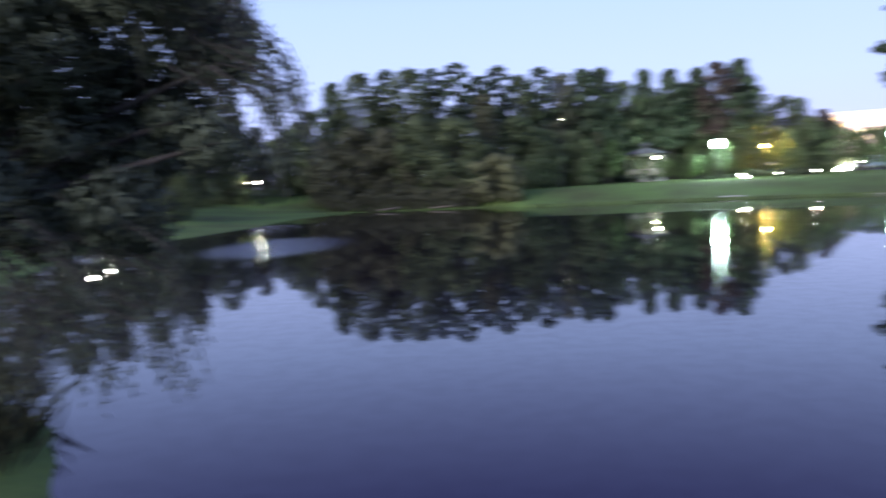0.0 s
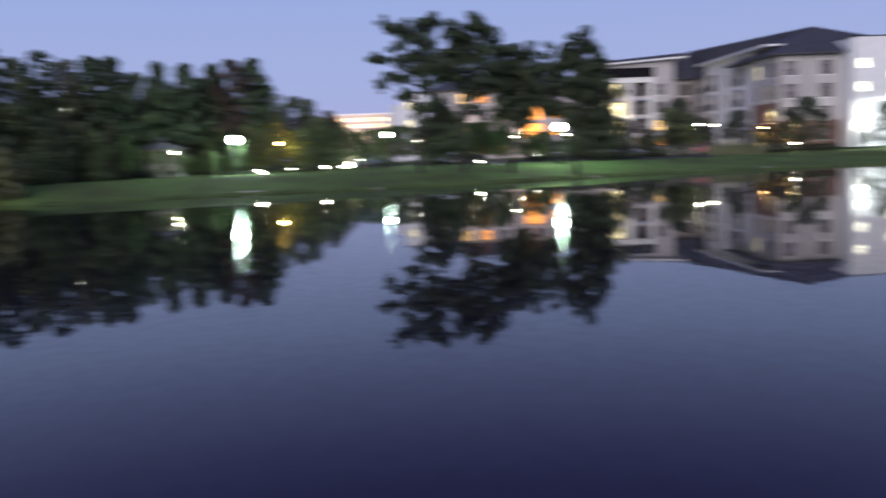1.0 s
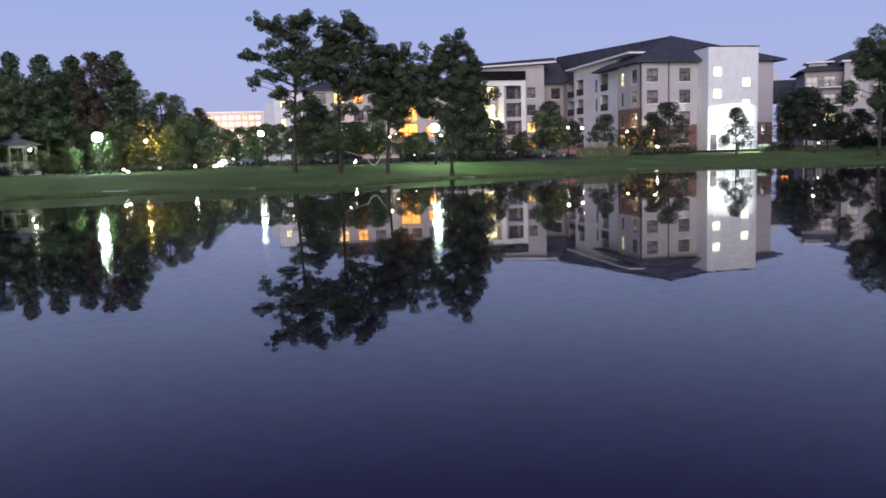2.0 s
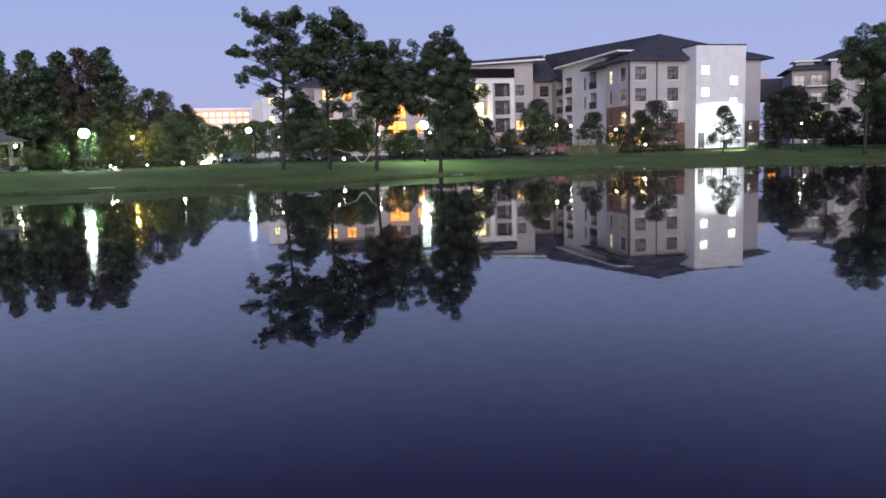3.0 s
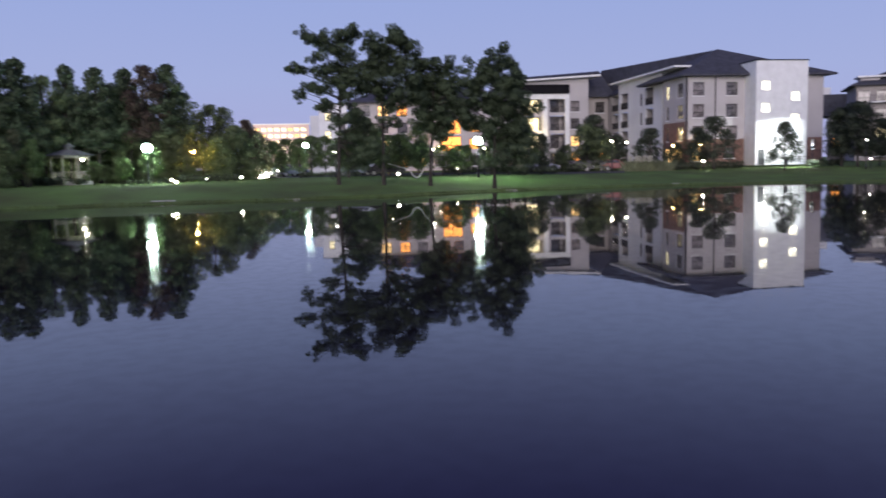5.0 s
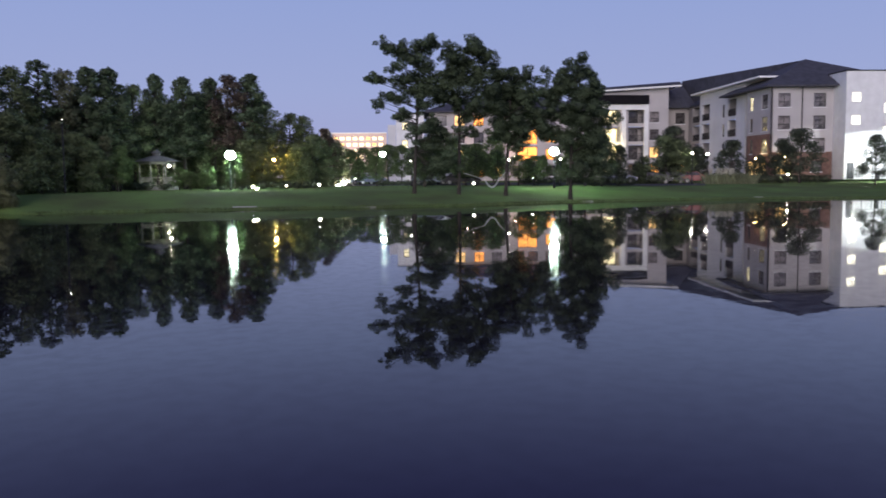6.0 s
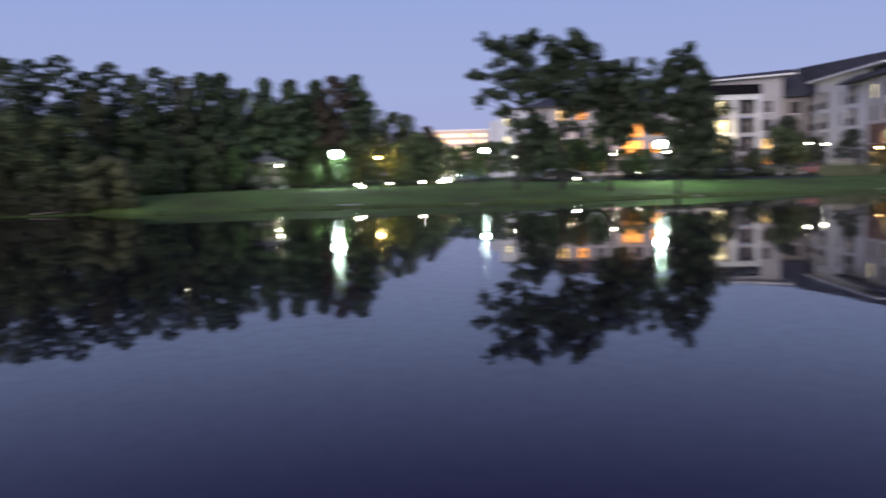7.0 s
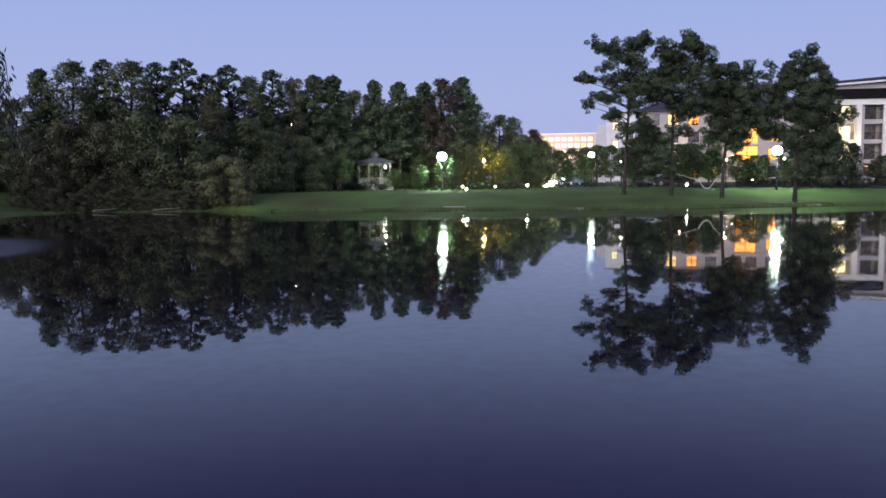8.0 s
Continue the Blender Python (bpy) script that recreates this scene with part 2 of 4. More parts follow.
def shore_radius(theta):
    theta = (theta + math.pi) % (2 * math.pi) - math.pi
    r = float(np.interp(theta, _ba, _br, period=2 * math.pi))
    return r + 0.35 * noise.noise((math.cos(theta) * 12, math.sin(theta) * 12, 0)) + 0.12 * noise.noise((math.cos(theta) * 60, math.sin(theta) * 60, 3))


def bank_height(off, x, y):
    """Height of the ground off metres outside the shore."""
    near = math.exp(-(x * x + y * y) / 500.0)
    az = math.degrees(math.atan2(x, y))
    rise = float(np.interp(az, (-40, -14, -4, 40, 47, 53, 60, 90), (1.7, 1.7, 1.12, 1.12, 0.95, 0.95, 1.08, 1.12)))
    run = float(np.interp(az, (-40, -12, -4, 45, 50, 55, 60, 66, 80), (28, 28, 11, 11, 15, 25, 36, 30, 25)))
    rise, run = rise * (1 - near) + 0.97 * near, run * (1 - near) + 3.0 * near
    k = min(1.0, max(0.0, off / run))
    k = k * k * (3 - 2 * k) * 0.75 + 0.25 * k
    lump = 0.05 * noise.noise((x * 0.3, y * 0.3, 1)) * min(1, off / 2) if off < 200 else 0
    return 0.03 + rise * k + 0.0045 * min(60, max(0, off - run)) + lump


def ground_z(x, y):
    th = math.atan2(y - MID[1], x - MID[0])
    return bank_height(math.hypot(x - MID[0], y - MID[1]) - shore_radius(th), x, y)


def build_ground():
    steps = 900
    offs = (-12, -4, -1.5, -0.4, 0.0, 0.25, 0.6, 1.0, 1.6, 2.3, 3.2, 4.3, 5.6, 7, 8.6, 10.4, 12.5, 15, 18, 22, 27, 33, 41, 52, 70, 100, 160, 300, 700, 1800, 4200)
    verts, faces = [], []
    for i in range(steps):
        th = -math.pi + 2 * math.pi * i / steps
        r0 = shore_radius(th)
        for o in offs:
            r = max(2.0, r0 + o)
            x, y = MID[0] + r * math.cos(th), MID[1] + r * math.sin(th)
            z = -0.9 * min(1, -o / 4) - 0.02 if o < 0 else bank_height(o, x, y)
            verts.append((x, y, z))
    n = len(offs)
    for i in range(steps):
        j = (i + 1) % steps
        for k in range(n - 1):
            faces.append((i * n + k, i * n + k + 1, j * n + k + 1, j * n + k))
    faces.append([i * n for i in range(steps)][::-1])
    me = bpy.data.meshes.new("ground")
    me.from_pydata(verts, [], faces)
    me.materials.append(M_GRASS)
    me.polygons.foreach_set("use_smooth", [True] * len(me.polygons))
    tagged(new("ground", me), "mown green lawn sloping down to the pond", "ground", kind="structure")
    wv = []
    for i in range(steps):
        th = -math.pi + 2 * math.pi * i / steps
        r = shore_radius(th) + 0.15
        wv.append((MID[0] + r * math.cos(th), MID[1] + r * math.sin(th), 0.0))
    me = bpy.data.meshes.new("water")
    me.from_pydata(wv, [], [list(range(steps))])
    me.materials.append(M_WATER)
    tagged(new("water", me), "still dark pond water mirroring the dusk sky", "water", kind="structure")


build_ground()

# ---- leaves and trees ----
rng = np.random.default_rng(7)


def leaf_mesh(name, blobs, material, size, per, flat=0.75, hang=0.0):
    """A crown: for each blob (x, y, z, radius) a cloud of small bent leaves, thicker towards its skin."""
    V, F, N, base = [], [], [], 0
    for bx, by, bz, br in blobs:
        n = max(40, int(1.6 * per * br * br))
        d = rng.normal(size=(n, 3))
        d /= np.linalg.norm(d, axis=1)[:, None]
        r = br * rng.uniform(0.25, 1.0, n) ** 0.5 * (1 + 0.22 * np.sin(5 * d[:, 0] + bx * 3) * np.cos(4 * d[:, 2] + bz))
        c = d * r[:, None] * (1, 1, flat) + (bx, by, bz)
        a = rng.normal(size=(n, 3))
        a += (d * 0.6)
        a[:, 2] -= hang
        a /= np.linalg.norm(a, axis=1)[:, None]
        b = np.cross(a, rng.normal(size=(n, 3)))
        b /= np.linalg.norm(b, axis=1)[:, None] + 1e-9
        b *= np.where((np.cross(b, a) * d).sum(1) < 0, -1.0, 1.0)[:, None]
        s = 0.8 * size * rng.uniform(0.6, 1.4, n)[:, None]
        soft = d + 0.16 * rng.normal(size=(n, 3))
        soft /= np.linalg.norm(soft, axis=1)[:, None]
        N.append(np.repeat(soft, 3, axis=0))
        V.append(np.stack([c - a * s * 0.5 + b * s * 0.3, c + a * s * 0.5, c - a * s * 0.5 - b * s * 0.3], 1).reshape(-1, 3))
        F.append((np.arange(n * 3) + base).reshape(n, 3))
        base += n * 3
    V, F = np.concatenate(V), np.concatenate(F)
    me = bpy.data.meshes.new(name)
    me.vertices.add(len(V))
    me.vertices.foreach_set("co", V.ravel())
    me.loops.add(F.size)
    me.loops.foreach_set("vertex_index", F.ravel().astype(np.int32))
    me.polygons.add(len(F))
    me.polygons.foreach_set("loop_start", np.arange(0, F.size, 3, dtype=np.int32))
    me.update(calc_edges=True)
    me.materials.append(material)
    me.normals_split_custom_set_from_vertices(np.concatenate(N).tolist())
    return me


def tree(name, m, blobs, trunk, trunk_r, material, label, category="tree", group="", size=0.22, per=260, limbs=True, flat=0.75, hang=0.0):
    """trunk: points of the stem; every blob hangs on a limb from the stem."""
    ob = thing(name, m, label, category, group)
    bm = bmesh.new()
    n = len(trunk)
    add_tube(bm, trunk, [trunk_r * (1.25 if i == 0 else 1) * (1 - 0.75 * i / (n - 1)) for i in range(n)], 9)
    tz = [p[2] for p in trunk]
    if not limbs:
        part("trunk", bm, M_BARK, ob, smooth=True)
    for bx, by, bz, br in (blobs[::6] if limbs == "own" else blobs[::3] if limbs else ()):
        root = min(max(bz - 0.35 * math.hypot(bx, by) - 0.3 * br, tz[0] + 0.3 * (tz[-1] - tz[0])), tz[-1] * 0.98)
        rx, ry = (float(np.interp(root, tz, [p[k] for p in trunk])) for k in (0, 1))
        midp = ((rx + bx) / 2, (ry + by) / 2, root * 0.45 + bz * 0.55 - 0.12 * br)
        if limbs == "own":
            lb = bmesh.new()
            add_tube(lb, [(rx, ry, root), midp, (bx, by, bz)], [trunk_r * 0.32, trunk_r * 0.2, trunk_r * 0.07], 6)
            part("limb", lb, M_BARK, ob, smooth=True)
        else:
            add_tube(bm, [(rx, ry, root), midp, (bx, by, bz)], [trunk_r * 0.32, trunk_r * 0.2, trunk_r * 0.07], 5, cap=False)
    if limbs:
        part("trunk", bm, M_BARK, ob, smooth=True)
    part("crown", leaf_mesh(name + "_crown", blobs, material, size, per, flat, hang), None, ob)
    return ob


def crown_blobs(height, radius, low, count, seed, shape="round"):
    """Clumps of a free-growing crown from low to height."""
    g = np.random.default_rng(seed)
    out = []
    for i in range(count):
        k = (i + g.uniform(0, 1)) / count
        z = low + (height - low) * k
        if shape == "round":
            w = radius * math.sqrt(max(0.03, 1 - (2 * k - 0.75) ** 2 / 1.25))
        elif shape == "cone":
            w = radius * (1.05 - 0.85 * k)
        else:
            w = radius * (1.08 * (1 - k) ** 0.55 + 0.08)
        r = w * math.sqrt(g.uniform(0.05, 0.75))
        a = g.uniform(0, 2 * math.pi)
        br = radius * (g.uniform(0.12, 0.2) if shape == "cone" and height < 6 else g.uniform(0.13, 0.22) if shape == "open" else g.uniform(0.17, 0.33) if shape == "tall" else g.uniform(0.22, 0.38))
        if height > 8:
            br *= 1.15 - 0.35 * k
        out.append((r * math.cos(a), r * math.sin(a), min(z, height - br * 0.6), br))
    return out


def straight(h, lean=0.2, seed=0):
    g = np.random.default_rng(seed)
    return [(g.normal() * lean * k * 0.3 if k else 0, g.normal() * lean * k * 0.3 if k else 0, -0.3 + (h + 0.3) * k) for k in (0, 0.15, 0.35, 0.6, 0.8, 1.0)]


def stand(az, d, turn=0.0, sink=0.0):
    x, y = polar(az, d)
    return pose(x, y, ground_z(x, y) - sink, 0, 0, turn)



# the four tall pines on the far bank; clumps as (sideways, up, size)
PINES = (
    (30.85, 70.0, 232, 640, "tall open-crowned pine leaning out over the bank",
     ((100, 62, 26), (140, 78, 26), (285, 58, 36), (245, 72, 34), (165, 80, 28), (205, 110, 40), (150, 150, 24), (50, 188, 26), (85, 192, 24), (128, 190, 24), (205, 180, 40),
      (262, 140, 40), (80, 290, 26), (120, 262, 30), (160, 262, 26), (225, 225, 46), (292, 215, 46), (150, 342, 24), (185, 325, 26), (270, 275, 42), (312, 190, 40), (245, 300, 30),
      (250, 380, 40), (300, 372, 36), (225, 402, 30), (318, 250, 38), (320, 420, 42), (285, 440, 46), (310, 500, 48), (340, 540, 40))),
    (33.9, 70.5, 412, 640, "tall pine with a dense rounded crown on the bank",
     ((430, 72, 40), (480, 82, 36), (392, 90, 38), (366, 120, 36), (506, 108, 28), (440, 130, 52), (386, 175, 50), (480, 170, 52), (352, 222, 40), (430, 225, 54), (334, 262, 32),
      (505, 235, 42), (392, 285, 34), (470, 290, 38), (520, 300, 34), (440, 340, 30), (405, 380, 26), (455, 390, 24))),
    (37.1, 72.0, 606, 640, "tall dark pine with clumped foliage on the bank",
     ((536, 136, 24), (600, 160, 36), (648, 182, 38), (560, 180, 42), (610, 222, 58), (690, 222, 26), (542, 245, 46), (660, 268, 48), (572, 292, 54), (625, 325, 54), (690, 320, 36),
      (556, 362, 44), (645, 382, 46), (590, 425, 46), (560, 400, 30), (640, 440, 34), (680, 400, 30), (704, 270, 38), (706, 362, 38))),
    (41.5, 72.5, 866, 655, "broad dark pine with low branches by the water",
     ((880, 142, 38), (830, 162, 34), (912, 172, 36), (748, 185, 28), (936, 212, 30), (860, 205, 54), (800, 225, 46), (922, 245, 46), (752, 245, 28), (850, 285, 62), (935, 292, 46),
      (775, 318, 48), (985, 335, 40), (880, 355, 64), (775, 385, 46), (965, 405, 52), (830, 425, 46), (915, 465, 66), (985, 475, 50), (905, 535, 56), (985, 545, 38), (845, 330, 50), (742, 362, 36))),
)
for az, d, x0, y0, label, clumps in PINES:
    k = 0.972 * d / (2.18 * 1472.0)
    az += 0.2
    g = np.random.default_rng(int(az * 10))
    blobs = []
    for cx, cy, cr in clumps:
        side, up, r = (cx - x0) * k, (y0 - cy) * k, cr * k
        for _ in range(9):
            blobs.append((side + g.normal() * r * 0.55, g.normal() * 1.1, up + g.normal() * r * 0.42, r * g.uniform(0.40, 0.80)))
    top = max(b[2] for b in blobs) - 0.6
    stem = [((0.25 * math.sin(3 * q + az)) * q - 0.35 * (1 - q), 0.2 * math.sin(2 * q), -0.3 + (top + 0.3) * q) for q in (0, 0.12, 0.3, 0.5, 0.7, 0.86, 1.0)]
    tree("pine_tree", stand(az, d, -az), blobs, stem, 0.17, M_PINE, label, "pine tree", "tall pines on the far bank", 0.15, 880, "own")

# woods at the far end of the pond
def proto(seed, h, r, low, count, material, label, shape="round", size=0.27, per=230, group="woods"):
    return tree("pine_tree" if shape == "tall" else "tree", pose(0, 0, -500, 0, 0, 0), crown_blobs(h, r, low, count, seed, shape), straight(h * 0.93, 0.5, seed), 0.02 * h, material, label,
                "tree", group, size, per)


def place(ob, az, d, height, proto_h, turn, wide=1.0):
    x, y = polar(az, d)
    s = height / proto_h
    c = copy_thing(ob, pose(x, y, ground_z(x, y) - 0.05, 0, 0, turn) @ Matrix.Diagonal((s * wide, s * wide, s, 1)))
    return c


W1 = proto(11, 12, 3.2, 2.0, 70, M_WOOD, "tall dark woodland tree with a full crown", per=150)
W2 = proto(12, 12, 2.25, 3.6, 110, M_PINE, "tall dark pine at the edge of the woods", "tall", per=230)
W3 = proto(13, 12, 3.0, 2.0, 64, M_OLIVE, "dark olive leafy tree in the woods", "cone", per=150)
W4 = proto(14, 12, 2.6, 4.2, 60, M_RED, "reddish-brown autumn tree in the woods", per=180)
W5 = proto(15, 7, 3.2, 0.3, 50, M_WOOD, "low dark leafy tree with branches to the ground", per=130)
W6 = proto(16, 4, 2.4, 0.1, 44, M_PALE, "pale olive shrub hanging over the water", size=0.2, per=420)
W7 = proto(17, 6, 2.2, 1.5, 44, M_GREEN, "small green tree lit by street lamps", size=0.2, per=260, group="small trees")
W8 = proto(18, 7.5, 2.7, 1.5, 56, M_DARKLEAF, "dark green shade tree on the lawn", size=0.2, per=260, group="small trees")
W9 = proto(19, 7, 3.0, 0.2, 50, M_OLIVE, "low olive-brown thicket tree by the water", per=130)
W10 = proto(20, 7, 4.2, 0.3, 22, M_OLIVE, "low rounded shrub at the water's edge", size=0.28, per=120)
W11 = proto(21, 12, 2.3, 6.0, 80, M_PINE, "tall open-crowned pine at the edge of the woods", "open", per=300)
W12 = proto(22, 5.5, 2.75, 1.2, 84, M_DARKLEAF, "young pointed tree planted on the lawn", "cone", size=0.17, per=300, group="small trees")
PROTOS = {1: (W1, 12), 2: (W2, 12), 3: (W3, 12), 4: (W4, 12), 5: (W5, 7), 6: (W6, 4), 7: (W7, 6), 8: (W8, 7.5), 9: (W9, 7), 10: (W10, 7), 11: (W11, 12), 12: (W12, 5.5)}
# azimuth, distance, height, kind
WOODS = [(-8.6, 80, 8.2, 1), (-7.0, 78, 10.6, 2), (-5.2, 77, 11.2, 1), (-3.4, 77, 11.5, 11), (-1.8, 76, 11.3, 1), (-0.2, 77, 11.4, 11), (1.35, 77, 11.8, 11), (2.9, 78, 10.6, 11),
         (4.2, 80, 11.7, 11), (5.6, 81, 10.8, 1), (7.1, 82, 11.6, 11), (8.5, 83, 10.9, 3), (9.9, 84, 11.4, 2), (11.1, 85, 11.5, 2), (12.5, 87, 10.2, 1), (13.9, 88, 11.4, 2), (15.6, 89, 11.3, 2),
         (17.3, 91, 11.5, 2), (16.4, 93, 10.2, 1), (18.4, 90, 11.7, 4), (19.9, 91, 12.0, 2), (20.8, 93, 9.4, 1), (22.4, 95, 8.2, 1), (23.3, 96, 8.0, 1), (24.7, 96, 6.6, 4), (24.1, 94, 5.8, 5), (25.3, 98, 5.4, 9), (16.5, 96, 10, 3), (12.0, 95, 10, 1), (14.6, 98, 9.5, 5), (17.0, 99, 9, 5), (18.0, 97, 8.5, 5), (2, 93, 5, 5), (-1.5, 92, 6, 5), (13.2, 92, 4.5, 5), (14.8, 93, 4.2, 5), (16.2, 92, 4.6, 5), (11.6, 88, 4.4, 5), (-8.6, 86, 5, 5), (13.4, 99, 8.8, 5), (15.6, 99, 8.6, 5), (8, 95, 8.4, 5), (5, 94, 7.6, 5), (-6, 90, 7.5, 5), (-3, 90, 8, 5), (10.4, 96, 8.6, 5), (0.2, 92, 7.5, 5), (6.4, 90, 10, 3), (0.6, 88, 6.5, 1), (9.0, 92, 9, 1), (3.5, 90, 6.5, 1), (20.4, 98, 8, 1), (-4.0, 86, 10, 3),
         (-7.6, 74, 5.8, 9), (-5.6, 73, 6.6, 9), (-3.4, 72, 6.2, 9), (-1.0, 71, 7.0, 5), (1.2, 71, 6.4, 5), (3.3, 73, 8.4, 3), (5.2, 75, 6.6, 5), (7.0, 77, 5.4, 5), (9.0, 79, 5.2, 5), (10.8, 80, 5.0, 3),
         (3.9, 66.9, 3.5, 6), (4.9, 65.7, 2.2, 6), (-7.2, 70.4, 2.4, 10), (-6.5, 69.6, 1.8, 10), (-5.6, 69.0, 1.5, 10), (-4.7, 68.6, 1.8, 10), (-3.9, 68.2, 1.4, 10), (-3.0, 67.9, 1.7, 10), (-2.1, 67.4, 1.3, 10), (-1.2, 67.0, 1.6, 10), (-0.3, 66.8, 1.3, 10), (0.6, 66.6, 1.6, 10), (1.5, 66.4, 1.3, 10), (2.4, 66.4, 1.7, 10), (2.2, 69.5, 3.2, 5), (-0.6, 68.5, 2.2, 10), (-3.6, 70.5, 2.4, 10), (-6.3, 71.6, 2.8, 10), (-7.6, 72.5, 3.4, 9), (-4.4, 70.6, 1.8, 10), (0.2, 67.6, 1.6, 10), (1.6, 67.2, 1.8, 10), (-1.6, 68.9, 1.7, 10), (-2.8, 69.6, 1.5, 10), (11.4, 80, 3.4, 7), (9.8, 79, 4.4, 5), (12.9, 91, 7.0, 5), (-2.2, 70.3, 2.6, 10), (-5.0, 72, 2.6, 10), (0.8, 69, 2.6, 10), (16.8, 79, 1.9, 7), (15.9, 80, 1.8, 7), (17.5, 90, 5, 5), (19.3, 89, 5.0, 5), (20.5, 88, 4.6, 5),
         (18.75, 81.3, 3.6, 7), (17.0, 79.6, 2.5, 7), (15.2, 81, 2.2, 7), (11.6, 81, 4.2, 7), (21.9, 92, 3.9, 5), (22.9, 90, 4.5, 5), (23.8, 90, 5, 5),
         # beyond the lawn on the left
         (-10.4, 84, 6.6, 1), (-12.2, 86, 7.2, 3), (-14.4, 84, 8.2, 1), (-16.6, 80, 8.8, 3), (-19.0, 76, 9.4, 1), (-21.6, 70, 9.6, 3), (-24.2, 66, 9.4, 1), (-27.0, 60, 9.5, 3), (-30, 56, 9.5, 1), (-34, 50, 9.5, 3), (-18, 60, 4.5, 5), (-21, 54, 4.2, 5), (-25, 48, 4.5, 5), (-11.2, 92, 6, 5), (-13.2, 94, 7, 5), (-15.4, 92, 7, 5), (-17.6, 88, 8, 5), (-20.2, 84, 8, 5), (-9.4, 90, 7.5, 5), (-14, 80, 3.6, 5), (-16.2, 76, 4, 5),
         # lamplit trees along the parking place
         (25.6, 104, 4.4, 7), (26.4, 103, 4.4, 7), (27.3, 105, 4.7, 7), (28.2, 103, 4.7, 7), (29.0, 104, 5.0, 7), (29.9, 105, 5.0, 7), (30.9, 101, 4.6, 7), (32.0, 110, 6.0, 7), (33.4, 109, 6.0, 7), (35.0, 90, 4.6, 7), (36.2, 110, 6.2, 7), (37.9, 91, 3.4, 7), (39.0, 88, 3.2, 7), (39.6, 108, 3.6, 7), (41.2, 90, 4.8, 7), (42.4, 88, 5.2, 7), (43.5, 89, 5.4, 7), (31.5, 86, 5.0, 8), (33.4, 97, 4.2, 7), (35.2, 98, 3.8, 7), (36.4, 97, 4.0, 7), (38.6, 98, 3.0, 8), (34.3, 93, 4.6, 7), (28.2, 92, 3.4, 7), (27.0, 94, 3.0, 7), (44.6, 92, 4.4, 8), (31.4, 86, 3.4, 7), (36.4, 86, 3.6, 7),
         # in front of the apartment building
         (46.2, 108, 3.4, 8), (48.1, 106, 7.0, 8), (47.7, 105, 5.9, 5), (48.45, 105.5, 5.4, 5), (45.9, 102.5, 2.6, 5), (49.6, 110, 4.6, 8), (51.8, 110, 5.4, 12), (53.5, 110, 3.5, 8), (54.9, 109, 5.2, 8), (55.9, 106, 6.4, 12), (60.15, 104, 5.6, 12),
         # to the right of the white tower
         (63.4, 112, 7.0, 8), (64.3, 110, 7.6, 8), (65.5, 114, 5.6, 8), (66.4, 118, 4.6, 7), (67.3, 112, 4.8, 8), (68.9, 108, 5.4, 8), (69.9, 104, 7.4, 8), (71.2, 106, 8.0, 8), (72.8, 103, 8.5, 8), (75, 100, 8.5, 8), (78, 97, 9, 1), (82, 95, 10, 1)]
g = np.random.default_rng(5)
for az, d, h, kind in WOODS:
    p, ph = PROTOS[kind]
    place(p, az, d, h, ph, g.uniform(0, 360), g.uniform(0.9, 1.15))
for p, _ in PROTOS.values():
    for o in (*p.children_recursive, p):
        bpy.data.objects.remove(o)

g = np.random.default_rng(68)
blobs = []
for cx, cz, r in ((0, 11.6, 1.0), (-1.3, 10.6, 1.0), (1.2, 10.4, 1.1), (0.2, 9.6, 1.4), (-1.8, 9.0, 1.0), (1.9, 8.9, 1.2), (0, 8.0, 1.6), (-1.9, 7.4, 1.2), (2.3, 7.2, 1.2), (0.4, 6.4, 1.5), (-2.4, 6.0, 0.9), (2.6, 5.8, 1.0), (-0.6, 5.0, 1.2), (1.6, 4.6, 1.0)):
    for _ in range(4):
        blobs.append((0.3 + 1.25 * cx + g.normal() * r * 0.5, g.normal() * 1.2, 1.09 * cz + g.normal() * r * 0.36, r * g.uniform(0.7, 1.05)))
tree("pine_tree", stand(68.35, 98, -68), blobs, straight(12.2, 0.5, 4), 0.2, M_PINE, "tall dark pine standing alone on the lawn", "pine tree", "", 0.15, 850, "own")

# ---- the apartment building ----
STOREY = 2.95


def wall_with_holes(length, z0, z1, holes, thick=0.3):
    """A wall along x with its face at y=0; holes as (x0, x1, z0, z1) go through it."""
    xs = sorted({0.0, length, *[h[0] for h in holes], *[h[1] for h in holes]})
    zs = sorted({z0, z1, *[h[2] for h in holes], *[h[3] for h in holes]})
    bm = bmesh.new()
    solid = {}
    for i in range(len(xs) - 1):
        for j in range(len(zs) - 1):
            cx, cz = (xs[i] + xs[i + 1]) / 2, (zs[j] + zs[j + 1]) / 2
            solid[i, j] = not any(h[0] < cx < h[1] and h[2] < cz < h[3] for h in holes)
    for (i, j), s in solid.items():
        if not s:
            continue
        x0, x1, a, b = xs[i], xs[i + 1], zs[j], zs[j + 1]
        for y in (0.0, thick):
            bm.faces.new([bm.verts.new(p) for p in ((x0, y, a), (x1, y, a), (x1, y, b), (x0, y, b))])
        for di, dj, q in ((-1, 0, ((x0, a), (x0, b))), (1, 0, ((x1, a), (x1, b))), (0, -1, ((x0, a), (x1, a))), (0, 1, ((x0, b), (x1, b)))):
            if not solid.get((i + di, j + dj), False):
                (px, pz), (qx, qz) = q
                bm.faces.new([bm.verts.new(p) for p in ((px, 0, pz), (qx, 0, qz), (qx, thick, qz), (px, thick, pz))])
    bmesh.ops.remove_doubles(bm, verts=bm.verts[:], dist=0.001)
    return bm


_win = {}


